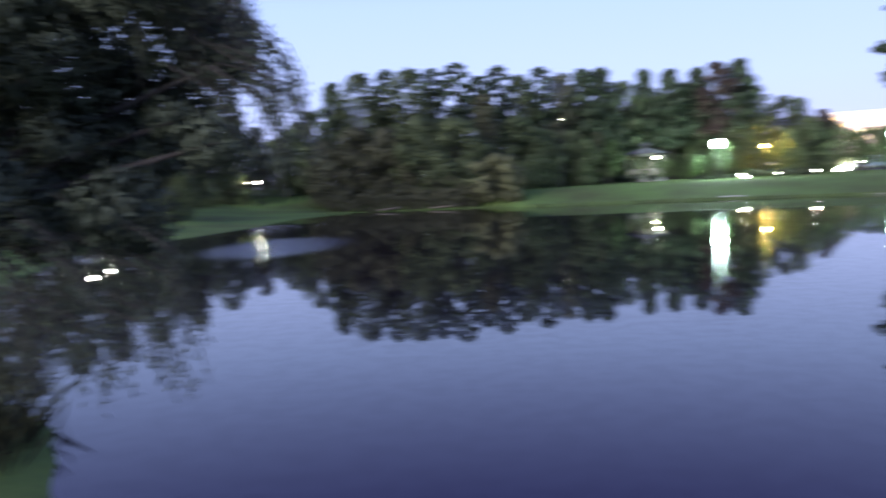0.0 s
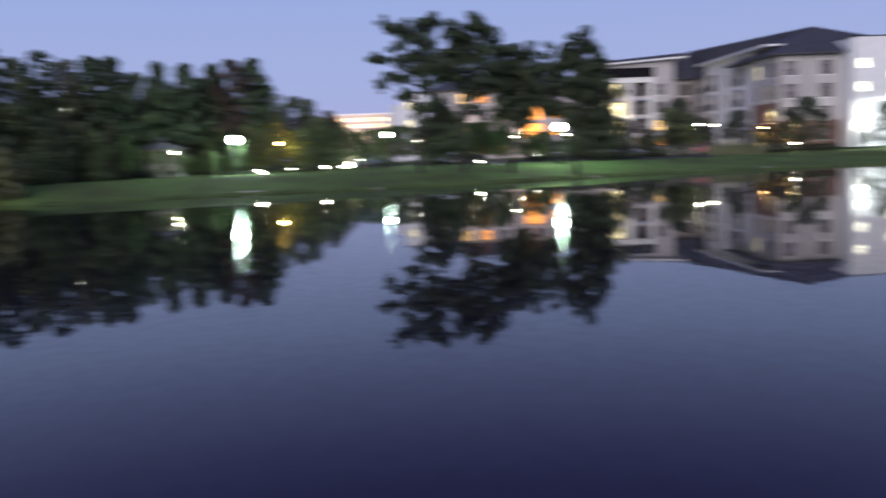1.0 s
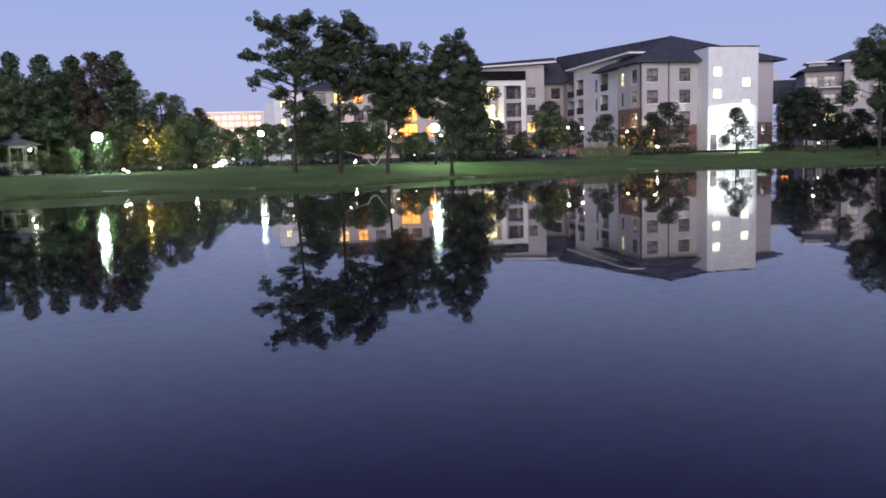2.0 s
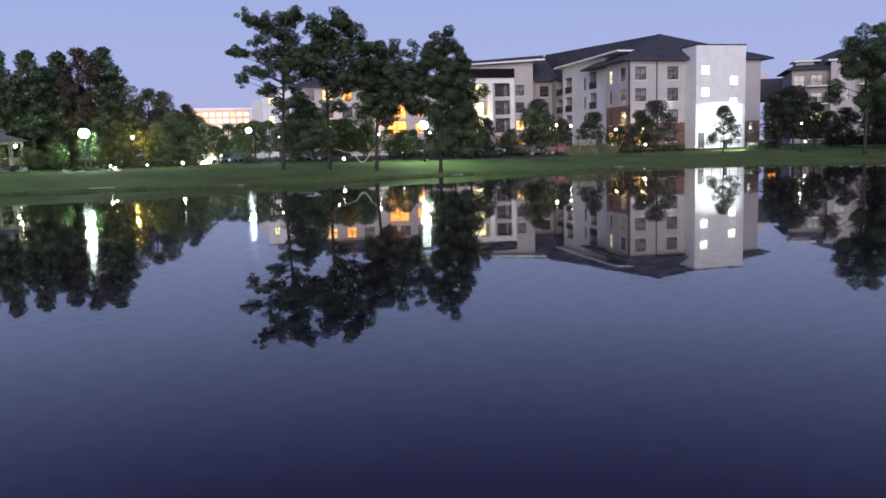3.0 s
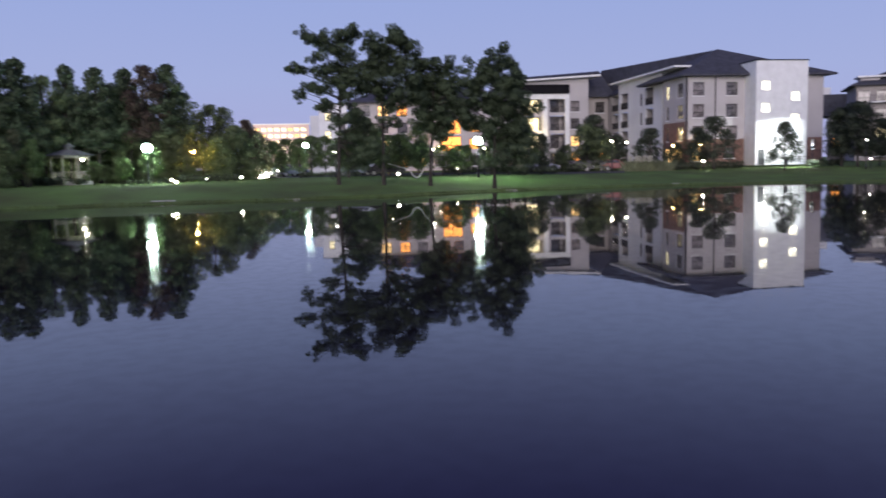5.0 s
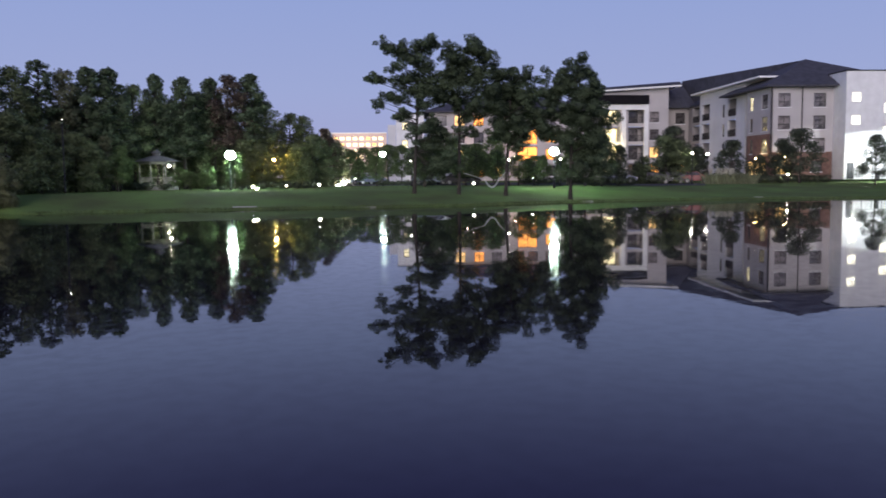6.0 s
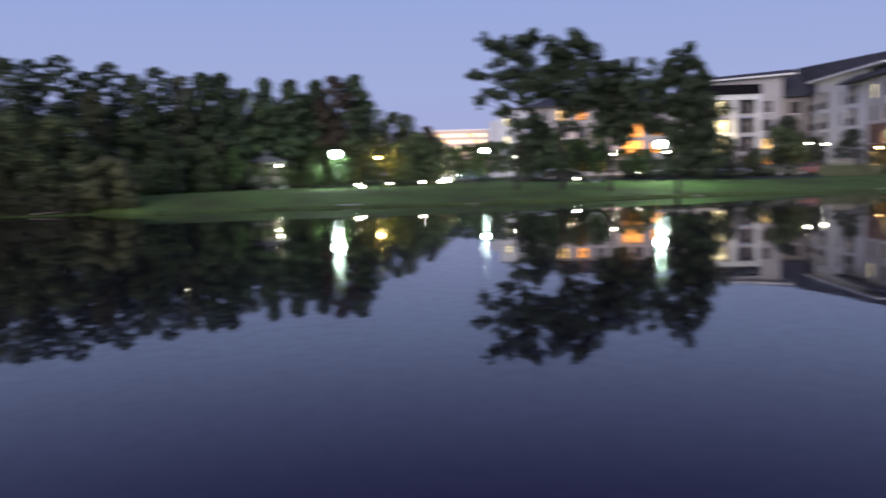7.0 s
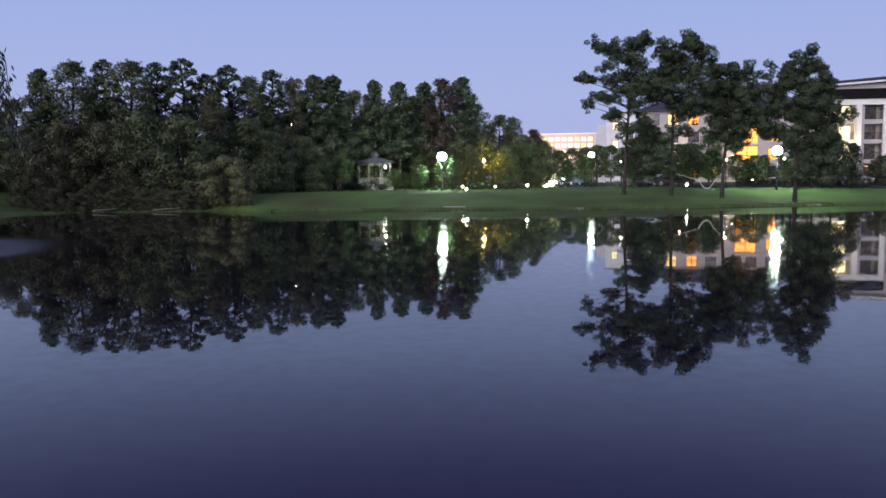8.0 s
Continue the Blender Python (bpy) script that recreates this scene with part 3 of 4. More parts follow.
def window_meshes(w, h):
    key = (round(w, 2), round(h, 2))
    if key not in _win:
        t = 0.07
        gaps = [(x0, x1, z0, z1) for x0, x1 in ((t, w / 2 - 0.04), (w / 2 + 0.04, w - t)) for z0, z1 in ((t, h * 0.34), (h * 0.34 + 0.09, h - t - 0.03))]
        bm = wall_with_holes(w, 0, h, gaps, 0.08)
        bmesh.ops.translate(bm, vec=(0, 0.08, 0), verts=bm.verts[:])
        fr = {"dark": mesh_of("window", bm, M_FRAME), "white": mesh_of("window", wall_with_holes(w, 0, h, [(0.05, w - 0.05, 0.05, h - 0.05)], 0.12), M_TRIM)}
        sill = mesh_of("sill", box(-0.08, w + 0.08, -0.06, 0.07, -0.1, -0.002), M_TRIM)
        panes = {}
        for name, m in (("dark", M_GLASS), ("dim", M_DIM), ("warm", M_WARM), ("yellow", M_YELLOW), ("orange", M_ORANGE), ("white", M_WHITEROOM)):
            panes[name] = mesh_of("pane", box(t, w - t, 0.11, 0.13, t, h - t), m)
        _win[key] = (fr, sill, panes)
    return _win[key]


def face(parent, a, b, turn, length, z0, z1, material, windows=(), holes=(), name="wall", label=""):
    """A wall standing at (a, b) of the building's plan, running along turn; windows as (x, z, w, h, state)."""
    cut = [(x, x + w, z, z + h) for x, z, w, h, _ in windows] + list(holes)
    ob = part(name, wall_with_holes(length, z0, z1, cut), material, parent, label)
    at = pose(a, b, 0, 0, 0, turn)
    ob.matrix_basis = at
    for x, z, w, h, state in windows:
        fr, sill, panes = window_meshes(w, h)
        win = part("window", fr["white" if state == "white" else "dark"], None, parent)
        win.matrix_basis = at @ pose(x, 0, z)
        part("pane", panes[state], None, win, {"dark": "", "dim": "pane with pale blinds and faint light in its colour"}.get(state, "glowing lamplit pane"))
        part("sill", sill, None, win)
    return ob


def balcony(parent, at, x0, x1, z, h, depth, state="dark"):
    """A recessed balcony behind a hole in the wall: back door, slab, side walls and railing."""
    w = x1 - x0
    b = part("balcony", box(x0 - 0.02, x1 + 0.02, 0.02, depth, z - 0.2, z - 0.01), M_TRIM, parent)
    b.matrix_basis = at
    part("side_wall", box(x0 - 0.15, x0 - 0.01, 0.31, depth, z, z + h), M_TAN, b)
    part("side_wall", box(x1 + 0.01, x1 + 0.15, 0.31, depth, z, z + h), M_TAN, b)
    part("back_wall", box(x0 - 0.15, x1 + 0.15, depth + 0.002, depth + 0.15, z, z + h), M_TAN, b)
    # lit states widen the glowing door to stand in for a lamplit back wall
    part("glass_door", box(x0 + w * (0.2 if state == "dark" else 0.04), x0 + w * (0.8 if state == "dark" else 0.96), depth - 0.05, depth - 0.005, z + 0.02, z + 2.1), {"dark": M_GLASS, "yellow": M_YELLOW, "warm": M_WARM, "orange": M_ORANGE}[state], b)
    n = max(6, int(w / 0.16))
    step = w / n
    bm = wall_with_holes(w, 0.08, 1.06, [(i * step + 0.03, (i + 1) * step - 0.005, 0.13, 1.0) for i in range(n)], 0.04)
    bmesh.ops.translate(bm, vec=(x0, 0.05, z), verts=bm.verts[:])
    part("railing", bm, M_DARKMETAL, b)


def roof_prism(points, ridge):
    """A hip roof: eave corners and two ridge ends, with the soffit closed."""
    bm = bmesh.new()
    e = [bm.verts.new(p) for p in points]
    lo = [bm.verts.new((p[0], p[1], p[2] - 0.22)) for p in points]
    r0, r1 = (bm.verts.new(p) for p in ridge)
    bm.faces.new((e[0], e[1], r0))
    bm.faces.new((e[1], e[2], r1, r0))
    bm.faces.new((e[2], e[3], r1))
    bm.faces.new((e[3], e[0], r0, r1))
    for i in range(4):
        bm.faces.new((e[i], lo[i], lo[(i + 1) % 4], e[(i + 1) % 4]))
    bm.faces.new(lo)
    return bm


def floor_windows(xs, w, h, tops, lit=()):
    out = []
    for i, x in enumerate(xs):
        for j, top in enumerate(tops):
            state = dict(lit).get((i, j), "dark")
            out.append((x - w / 2, top - h, w, h, state))
    return out


apt = thing("apartment_building", pose(93.1, 67.4, 1.38, 0, 0, -29.4), "four-storey cream stucco apartment building with dark hip roofs and brick base", "building")
TOPS = [11.0, 8.15, 5.3]
EAVE = 11.95
# corner block facing the pond, and its flank
face(apt, 0, 0, 0, 8.3, 3.55, EAVE, M_STUCCO, floor_windows((1.75, 6.4), 1.6, 1.75, TOPS, [((0, 0), "dim"), ((0, 1), "dim"), ((0, 2), "dim"), ((1, 2), "dim")]))
face(apt, 0, 0, 0, 8.3, 0, 3.55, M_BRICKRED, [(0.7, 0.7, 1.4, 2.0, "warm"), (5.4, 1.0, 1.5, 1.4, "dark")], label="red-brown brick ground floor")
face(apt, 0, 7.3, -90, 7.3, 5.9, EAVE, M_STUCCO, floor_windows((5.5,), 1.7, 1.85, TOPS[:2]) + floor_windows((1.5,), 0.85, 1.85, TOPS[:2], [((0, 0), "yellow")]))
face(apt, 0, 7.3, -90, 7.3, 0, 5.9, M_BRICKRED, floor_windows((5.5,), 1.7, 1.85, TOPS[2:]) + floor_windows((1.5,), 0.85, 1.85, TOPS[2:]) + [(0.6, 0.2, 1.7, 2.3, "warm"), (2.6, 0.2, 1.5, 2.3, "warm"), (4.4, 0.2, 1.5, 2.3, "warm")], label="red-brown brick lower storeys")
face(apt, 1.6, 9.68, -90, 2.4, 0, 13.3, M_TAN, floor_windows((1.2,), 0.8, 1.9, TOPS + [2.4], [((0, 3), "orange"), ((0, 0), "yellow"), ((0, 2), "yellow")]))
# bay with balconies under a shed roof
bay_at = pose(0.8, 27.0, 0, 0, 0, -90)
holes, spots = [], []
for x0, x1 in ((1.0, 4.2), (11.2, 14.2)):
    for j in range(4):
        holes.append((x0, x1, 0.25 + j * STOREY, 2.75 + j * STOREY))
face(apt, 0.8, 27.0, -90, 17.3, 0, 13.3, M_GREY, floor_windows((9.6,), 0.8, 1.9, TOPS + [2.4]), holes)
for x0, x1, z0, z1 in holes:
    balcony(apt, bay_at, x0, x1, z0, z1 - z0, 1.8)
part("roof", box(-0.3, 4.2, 3.0, 28.2, 13.302, 13.55), M_TRIM, apt, "pale flat-edged shed roof over the balconies")
part("wall", box(1.11, 4.0, 9.7, 10.0, 0, 13.3), M_GREY, apt)
side_holes = [(2.0, 5.6, 0.25 + j * STOREY, 2.75 + j * STOREY) for j in range(4)]
face(apt, 1.11, 33.0, -90, 5.98, 0, 11.95, M_TAN, (), side_holes)
for x0, x1, z0, z1 in side_holes:
    balcony(apt, pose(1.11, 33.0, 0, 0, 0, -90), x0, x1, z0, z1 - z0, 1.6)
# recessed stretch and the projecting flat-roofed block
face(apt, -3.3, 33.0, 0, 4.6, 0, EAVE, M_TAN, floor_windows((3.0,), 1.6, 1.85, TOPS + [2.4], [((0, 3), "orange"), ((0, 2), "warm")]))
L_at = pose(-16.5, 30.0, 0, 0, 0, 0)
holes = []
for x0, x1 in ((2.2, 5.2), (6.6, 9.2)):
    for j in range(4):
        holes.append((x0, x1, 0.3 + j * STOREY, 2.7 + j * STOREY))
face(apt, -16.5, 30.0, 0, 13.2, 0, 13.9, M_STUCCO, floor_windows((10.9,), 1.5, 1.75, TOPS + [2.5], [((0, 0), "dim"), ((0, 2), "warm"), ((0, 3), "orange")]), holes)
for i, (x0, x1, z0, z1) in enumerate(holes):
    balcony(apt, L_at, x0, x1, z0, z1 - z0, 1.9, "yellow" if i < 4 else "dark")
part("wall", box(-3.6, -3.3, 30.302, 40, 0, 13.9), M_STUCCO, apt)
part("wall", box(-16.5, -16.2, 30.302, 38, 0, 13.9), M_STUCCO, apt)


def wedge(x0, x1, y0, y1, low0, low1, high0, high1):
    """A block whose underside and top run from one height at x0 to another at x1."""
    bm = box(x0, x1, y0, y1, 0, 1)
    for v in bm.verts:
        k = (v.co.x - x0) / (x1 - x0)
        v.co.z = low0 + (low1 - low0) * k if v.co.z < 0.5 else high0 + (high1 - high0) * k
    return bm


part("wall", wedge(-16.5, -3.3, 30.0, 40.0, 13.902, 13.902, 13.95, 14.8), M_STUCCO, apt)
part("roof", wedge(-17.4, -1.6, 28.7, 42.0, 13.96, 14.91, 14.2, 15.2), M_TRIM, apt, "pale single-pitch roof with a wide overhang")
part("roof_edge", wedge(-17.45, -1.55, 28.65, 42.05, 14.203, 15.203, 14.27, 15.27), M_DARKMETAL, apt, "thin dark metal roof edge")
# a black box stands in for the shade in the recess under the roof
part("canopy", box(-16.9, -6.8, 29.0, 29.95, 12.2, 13.6), M_RECESSBLACK, apt, "black band painted as the shade of the recess over the top balconies")
part("column", box(-7.4, -6.7, 29.55, 29.98, 0, 11.9), M_TRIM, apt, "white stucco column")
part("column", box(-11.1, -10.4, 29.55, 29.98, 0, 11.9), M_TRIM, apt, "white stucco column")
part("beam", box(-16.5, -6.7, 29.5, 29.98, 11.3, 12.15), M_TRIM, apt)
# long wing behind the pines
lit = [((1, 0), "warm"), ((2, 0), "orange"), ((3, 0), "dim"), ((1, 2), "warm"), ((6, 2), "orange"), ((6, 1), "orange"), ((2, 3), "orange"), ((3, 3), "warm"), ((1, 3), "orange")]
wing = [v for v in floor_windows((2.0, 5.0, 8.2, 11.2, 14.4, 17.4, 20.4, 23.6), 1.7, 1.8, TOPS + [2.5], lit) if not (13 < v[0] < 18 and 3 < v[1] < 7)]
# the two broad orange panes stand in for a lamplit open breezeway
face(apt, -42.0, 35.5, 0, 25.5, 0, 11.6, M_STUCCO, wing + [(14.8, 6.1, 3.3, 2.5, "orange"), (14.8, 3.3, 3.3, 2.4, "orange")])
face(apt, -42.0, 50.0, -90, 14.2, 0, 11.6, M_STUCCO)
# stair towers
def stair_tower(a, b, w, d, h, lit_windows, label):
    face(apt, a, b, 0, w, 0, h, M_TRIM, lit_windows, name="tower_wall", label=label)
    part("tower_wall", box(a, a + 0.3, b + 0.302, b + d, 0, h), M_TRIM, apt)
    part("tower_wall", box(a + w - 0.3, a + w, b + 0.302, b + d, 0, h), M_TRIM, apt)
    part("tower_wall", box(a + 0.302, a + w - 0.302, b + d - 0.3, b + d, 0, h), M_TRIM, apt)
    part("tower_roof", box(a - 0.08, a + w + 0.08, b - 0.08, b + d + 0.08, h + 0.002, h + 0.14), M_DARKMETAL, apt)


stair_tower(8.2, -2.95, 7.2, 7.5, 13.4, [(0.75, 9.6, 1.2, 1.25, "white"), (0.75, 6.75, 1.2, 1.25, "white"), (0.75, 3.9, 1.2, 1.25, "white"), (4.9, 8.2, 1.2, 1.25, "white"), (4.9, 5.35, 1.2, 1.25, "white")],
            "white stair tower with lit square windows")
stair_tower(-47.6, 34.0, 4.6, 6, 11.2, [(1.0, 8.5, 0.9, 1.3, "yellow"), (1.0, 5.6, 0.9, 1.3, "yellow"), (3.4, 7.0, 0.9, 1.3, "dark")], "white stair tower at the wing's end")
part("wall", box(-49.0, -47.65, 34.6, 38, 0, 9.4), M_GREY, apt)
# flank beyond the tower, with a brick base
face(apt, 15.4, -0.8, 0, 3.6, 3.55, 11.9, M_STUCCO)
face(apt, 15.4, -0.8, 0, 3.6, 0, 3.55, M_BRICKRED)
part("wall", box(18.7, 19.0, -0.49, 14, 0, 11.9), M_STUCCO, apt)
# roofs
part("roof", roof_prism([(-0.9, -0.9, 11.95), (20.3, -1.9, 11.95), (20.3, 15.0, 11.95), (-0.9, 15.0, 11.95)], [(7.4, 6.2, 16.1), (8.0, 6.8, 16.1)]), M_ROOF, apt, "charcoal shingle hip roof")
part("roof", roof_prism([(0.9, 4.0, 11.97), (16.0, 4.0, 11.97), (14.0, 46.0, 11.97), (0.9, 42.0, 11.97)], [(7.6, 7.0, 16.1), (1.4, 37.0, 16.65)]), M_ROOF, apt, "charcoal shingle roof")
part("roof", roof_prism([(-17.0, 50.0, 11.96), (-17.0, 31.8, 11.96), (2.0, 31.8, 11.96), (2.0, 50.0, 11.96)], [(-16.0, 45.5, 16.1), (1.0, 37.2, 16.62)]), M_ROOF, apt, "charcoal shingle roof")
part("roof", roof_prism([(-43.0, 50.5, 11.62), (-43.0, 34.5, 11.62), (-16.7, 34.5, 11.62), (-16.7, 50.5, 11.62)], [(-36.0, 42.5, 14.4), (-20.0, 42.5, 14.4)]), M_ROOF, apt, "charcoal shingle roof")
part("downpipe", box(4.0, 4.12, -0.1, -0.01, 3.6, 11.9), M_DARKMETAL, apt)
part("downpipe", box(0.02, 0.14, -0.1, -0.01, 3.6, 11.9), M_DARKMETAL, apt)

# second apartment building to the right
apt2 = thing("apartment_building", pose(136.3, 66.1, 1.5, 0, 0, -57), "four-storey cream apartment building half hidden by trees", "building")
lit = [((0, 0), "dim"), ((3, 0), "dim"), ((4, 1), "dim"), ((6, 1), "yellow"), ((7, 2), "warm"), ((1, 2), "yellow"), ((8, 0), "yellow")]
face(apt2, 0, 0, 0, 36, 0, 12.2, M_TAN, floor_windows((1.1, 3.8, 7.5, 11.5, 14.8, 18.0, 21.4, 25, 29, 33), 1.8, 1.8, [11.2, 8.3, 5.4, 2.5], lit))
face(apt2, 5.7, -1.5, 0, 3.6, 0, 13.1, M_STUCCO, floor_windows((1.8,), 1.8, 1.7, [11.6, 8.6, 5.6, 2.6], [((0, 0), "dim")]))
part("wall", box(0, 0.3, 0.31, 12, 0, 12.2), M_TAN, apt2)
for j in range(4):
    for x0 in (2.1, 10.0, 16.2):
        part("balcony_slab", box(x0, x0 + 3.4, -1.3, -0.01, 0.5 + 2.9 * j, 0.68 + 2.9 * j), M_TRIM, apt2)
        bm = wall_with_holes(3.4, 0.0, 1.0, [(0.03 + 0.2 * q, 0.2 * (q + 1), 0.05, 0.94) for q in range(16)], 0.04)
        bmesh.ops.translate(bm, vec=(x0, -1.3, 0.7 + 2.9 * j), verts=bm.verts[:])
        part("railing", bm, M_DARKMETAL, apt2)
part("roof", roof_prism([(-0.9, 13, 12.2), (-0.9, -0.9, 12.2), (37, -0.9, 12.2), (37, 13, 12.2)], [(8, 6, 15.6), (32, 6, 15.6)]), M_ROOF, apt2, "charcoal hip roof")
part("wall", box(5.7, 6.0, -1.198, -0.01, 0, 13.1), M_STUCCO, apt2)
part("wall", box(9.0, 9.3, -1.198, -0.01, 0, 13.1), M_STUCCO, apt2)
part("roof", box(5.2, 9.9, -2.0, 2.0, 13.12, 13.4), M_TRIM, apt2, "pale flat roof edge")
part("dormer", box(0.6, 3.4, 0.4, 4, 12.4, 13.3), M_STUCCO, apt2)
part("dormer_roof", box(0.1, 4.4, -0.2, 4.4, 13.302, 13.55), M_TRIM, apt2, "pale flat dormer roof")

low = thing("low_building", pose(*polar(62.6, 172), 1.5, 0, 0, -52), "low dark-roofed building between the apartment blocks", "building")
face(low, 0, 0, 0, 9, 0, 8.18, M_TAN, floor_windows((1.5, 4.6, 7.2), 1.5, 1.8, [7.2, 4.4], [((0, 1), "orange"), ((1, 1), "warm")]))
part("roof", box(-1.9, 9.4, -0.5, 9, 8.2, 12.2), M_ROOF, low, "dark slate mansard")
part("dormer", box(-1.9, 0.2, -0.4, 1, 12.202, 13.5), M_GREY, low)

# far office block
far = thing("office_block", pose(*polar(25.2, 440), 0, 0, 0, -27), "distant salmon-pink office block with rows of lit windows", "building")
cols = [0.9 + 3.35 * i for i in range(8)]
face(far, 0, 0, 0, 28.5, 0, 24.8, mat("salmon_facade", (0.60, 0.46, 0.42), 0.85, 0.2, 0.1, 0.2), [(x, z, 2.2, 1.7, "yellow" if (i * 7 + j * 3) % 5 else "warm") for i, x in enumerate(cols) for j, z in enumerate((21.4, 18.2, 15.0, 11.8))])
part("roof", box(-0.3, 28.8, -0.3, 20, 24.82, 25.3), M_TRIM, far)
part("wall", box(28.2, 28.5, 0.31, 20, 0, 24.8), M_TAN, far)
part("stair_head", box(-6, -1.5, 2, 8, 0, 27.5), M_TAN, far)

# ---- lamps ----
def post_lamp(az, d, top, glow_mat, label, r=0.3, group="lamps round the pond"):
    """A post with a collar, a glowing globe and a cap."""
    x, y = polar(az, d)
    z0 = ground_z(x, y)
    h = top - z0
    ob = thing("street_lamp", pose(x, y, z0), label, "street lamp", group)
    bm = bmesh.new()
    add_tube(bm, [(0, 0, -0.1), (0, 0, 0.5), (0, 0, 0.55), (0, 0, h - r)], [0.11, 0.1, 0.06, 0.045], 10)
    part("post", bm, M_DARKMETAL, ob, smooth=True)
    bm = bmesh.new()
    add_tube(bm, [(0, 0, h - r * 1.25), (0, 0, h - r * 1.0), (0, 0, h - r * 0.8)], [0.06, r * 0.5, r * 0.62], 12)
    part("collar", bm, M_DARKMETAL, ob)
    bm = bmesh.new()
    bmesh.ops.create_uvsphere(bm, u_segments=24, v_segments=14, radius=r, matrix=pose(0, 0, h))
    part("globe", bm, glow_mat, ob, "glowing white globe", smooth=True)
    bm = bmesh.new()
    add_tube(bm, [(0, 0, h + r * 0.86), (0, 0, h + r * 1.0), (0, 0, h + r * 1.3)], [r * 0.7, r * 0.62, 0.03], 12)
    part("cap", bm, M_DARKMETAL, ob)
    return ob


post_lamp(18.47, 79.5, 4.4, M_LAMP, "tall street lamp with a glaring white globe by the woods", 0.42)
post_lamp(40.33, 79.5, 4.5, M_LAMP, "tall street lamp with a glaring white globe by the pines", 0.40)
post_lamp(28.62, 94, 4.8, M_LAMP, "tall street lamp glaring white over the parking place", 0.28)
post_lamp(21.35, 90, 4.2, M_LAMPWARM, "street lamp with a warm amber globe among trees", 0.14)
post_lamp(30.6, 90, 4.0, M_LAMPSMALL, "slim street lamp with a soft white globe", 0.12)
post_lamp(40.75, 88, 3.95, M_LAMPSMALL, "slim street lamp with a soft white globe", 0.075)
post_lamp(37.25, 90, 3.95, M_LAMPSMALL, "slim street lamp with a soft white globe", 0.075)
post_lamp(49.35, 103, 4.7, M_LAMPSMALL, "street lamp with a soft white globe by the apartment block", 0.1)
post_lamp(50.3, 105, 4.6, M_LAMPSMALL, "street lamp with a soft white globe by the apartment block", 0.1)
post_lamp(64.75, 104, 4.0, M_LAMPSMALL, "slim street lamp before dark shade trees", 0.06)
post_lamp(8.35, 75.5, 7.2, M_LAMPSMALL, "tall lamp post half hidden in the woods", 0.022)
post_lamp(-12.3, 78, 2.9, M_LAMPSMALL, "low path lamp beyond the far lawn", 0.09)
post_lamp(-13.0, 80, 2.9, M_LAMPSMALL, "low path lamp beyond the far lawn", 0.07)
post_lamp(-21.9, 58, 2.6, M_LAMPSMALL, "low path lamp behind the overhanging tree", 0.26)
post_lamp(-23.0, 58, 2.9, M_LAMPSMALL, "low path lamp behind the overhanging tree", 0.2)


def path_light(az, d, h=0.7, glow_mat=M_LAMPSMALL, r=0.13, label="short path light with a bright round head"):
    x, y = polar(az, d)
    ob = thing("path_light", pose(x, y, ground_z(x, y)), label, "path light", "path lights along the lawn")
    bm = bmesh.new()
    add_tube(bm, [(0, 0, -0.05), (0, 0, h)], [0.05, 0.04], 8)
    part("post", bm, M_DARKMETAL, ob)
    bm = bmesh.new()
    bmesh.ops.create_uvsphere(bm, u_segments=10, v_segments=7, radius=r, matrix=pose(0, 0, h + r * 0.8))
    part("lamp_head", bm, glow_mat, ob, "glowing lamp head", smooth=True)
    return ob


for az, d, h, r in ((19.9, 76.5, 0.3, 0.13), (20.15, 75.8, 0.1, 0.14), (22.1, 80, 0.3, 0.08), (24.3, 78, 0.34, 0.15), (26.75, 96, 0.8, 0.09),
                    (34.84, 81, 0.3, 0.15), (55.2, 106, 1.0, 0.16), (65.0, 104, 1.1, 0.08), (38.9, 90, 0.7, 0.08)):
    path_light(az, d, h, M_LAMPSMALL, 0.6 * r)
# the floodlit corner of the parking place
for az, d, h, r in ((25.68, 97, 0.08, 0.24), (25.95, 97, 0.16, 0.36), (25.5, 97.5, 0.06, 0.12)):
    path_light(az, d, h, M_LAMPSMALL, 0.65 * r, "floodlight on a low post glaring at the parking place")

# floodlight on the lawn that washes the foot of the white tower
flood_m = pose(93.1, 67.4, 1.38, 0, 0, -29.4)
flood = thing("floodlight", flood_m @ pose(12.0, -9.6, -0.15), "low floodlight on a post aimed at the white tower", "floodlight")
bm = bmesh.new()
add_tube(bm, [(0, 0, -0.3), (0, 0, 2.1)], [0.05, 0.04], 8)
part("post", bm, M_DARKMETAL, flood)
part("housing", box(-0.25, 0.25, -0.22, 0.05, 2.12, 2.42, 0.03), M_DARKMETAL, flood)
# added flap, there only to keep the wash off the flank beyond the tower
part("barn_door", box(0.27, 0.285, -0.1, 0.75, 2.05, 3.3), M_DARKMETAL, flood, "added black flap that blocks the floodlight's spill")
wash = lamp_light("SPOT", flood_m @ Vector((12.0, -9.5, 2.5)), 3000, (0.92, 1.0, 0.97), 0.06)
wash.data.spot_size, wash.data.spot_blend = radians(138), 0.08
wash.matrix_world = look(flood_m @ Vector((12.0, -9.45, 2.5)), flood_m @ Vector((12.0, -2.95, -2.75)))
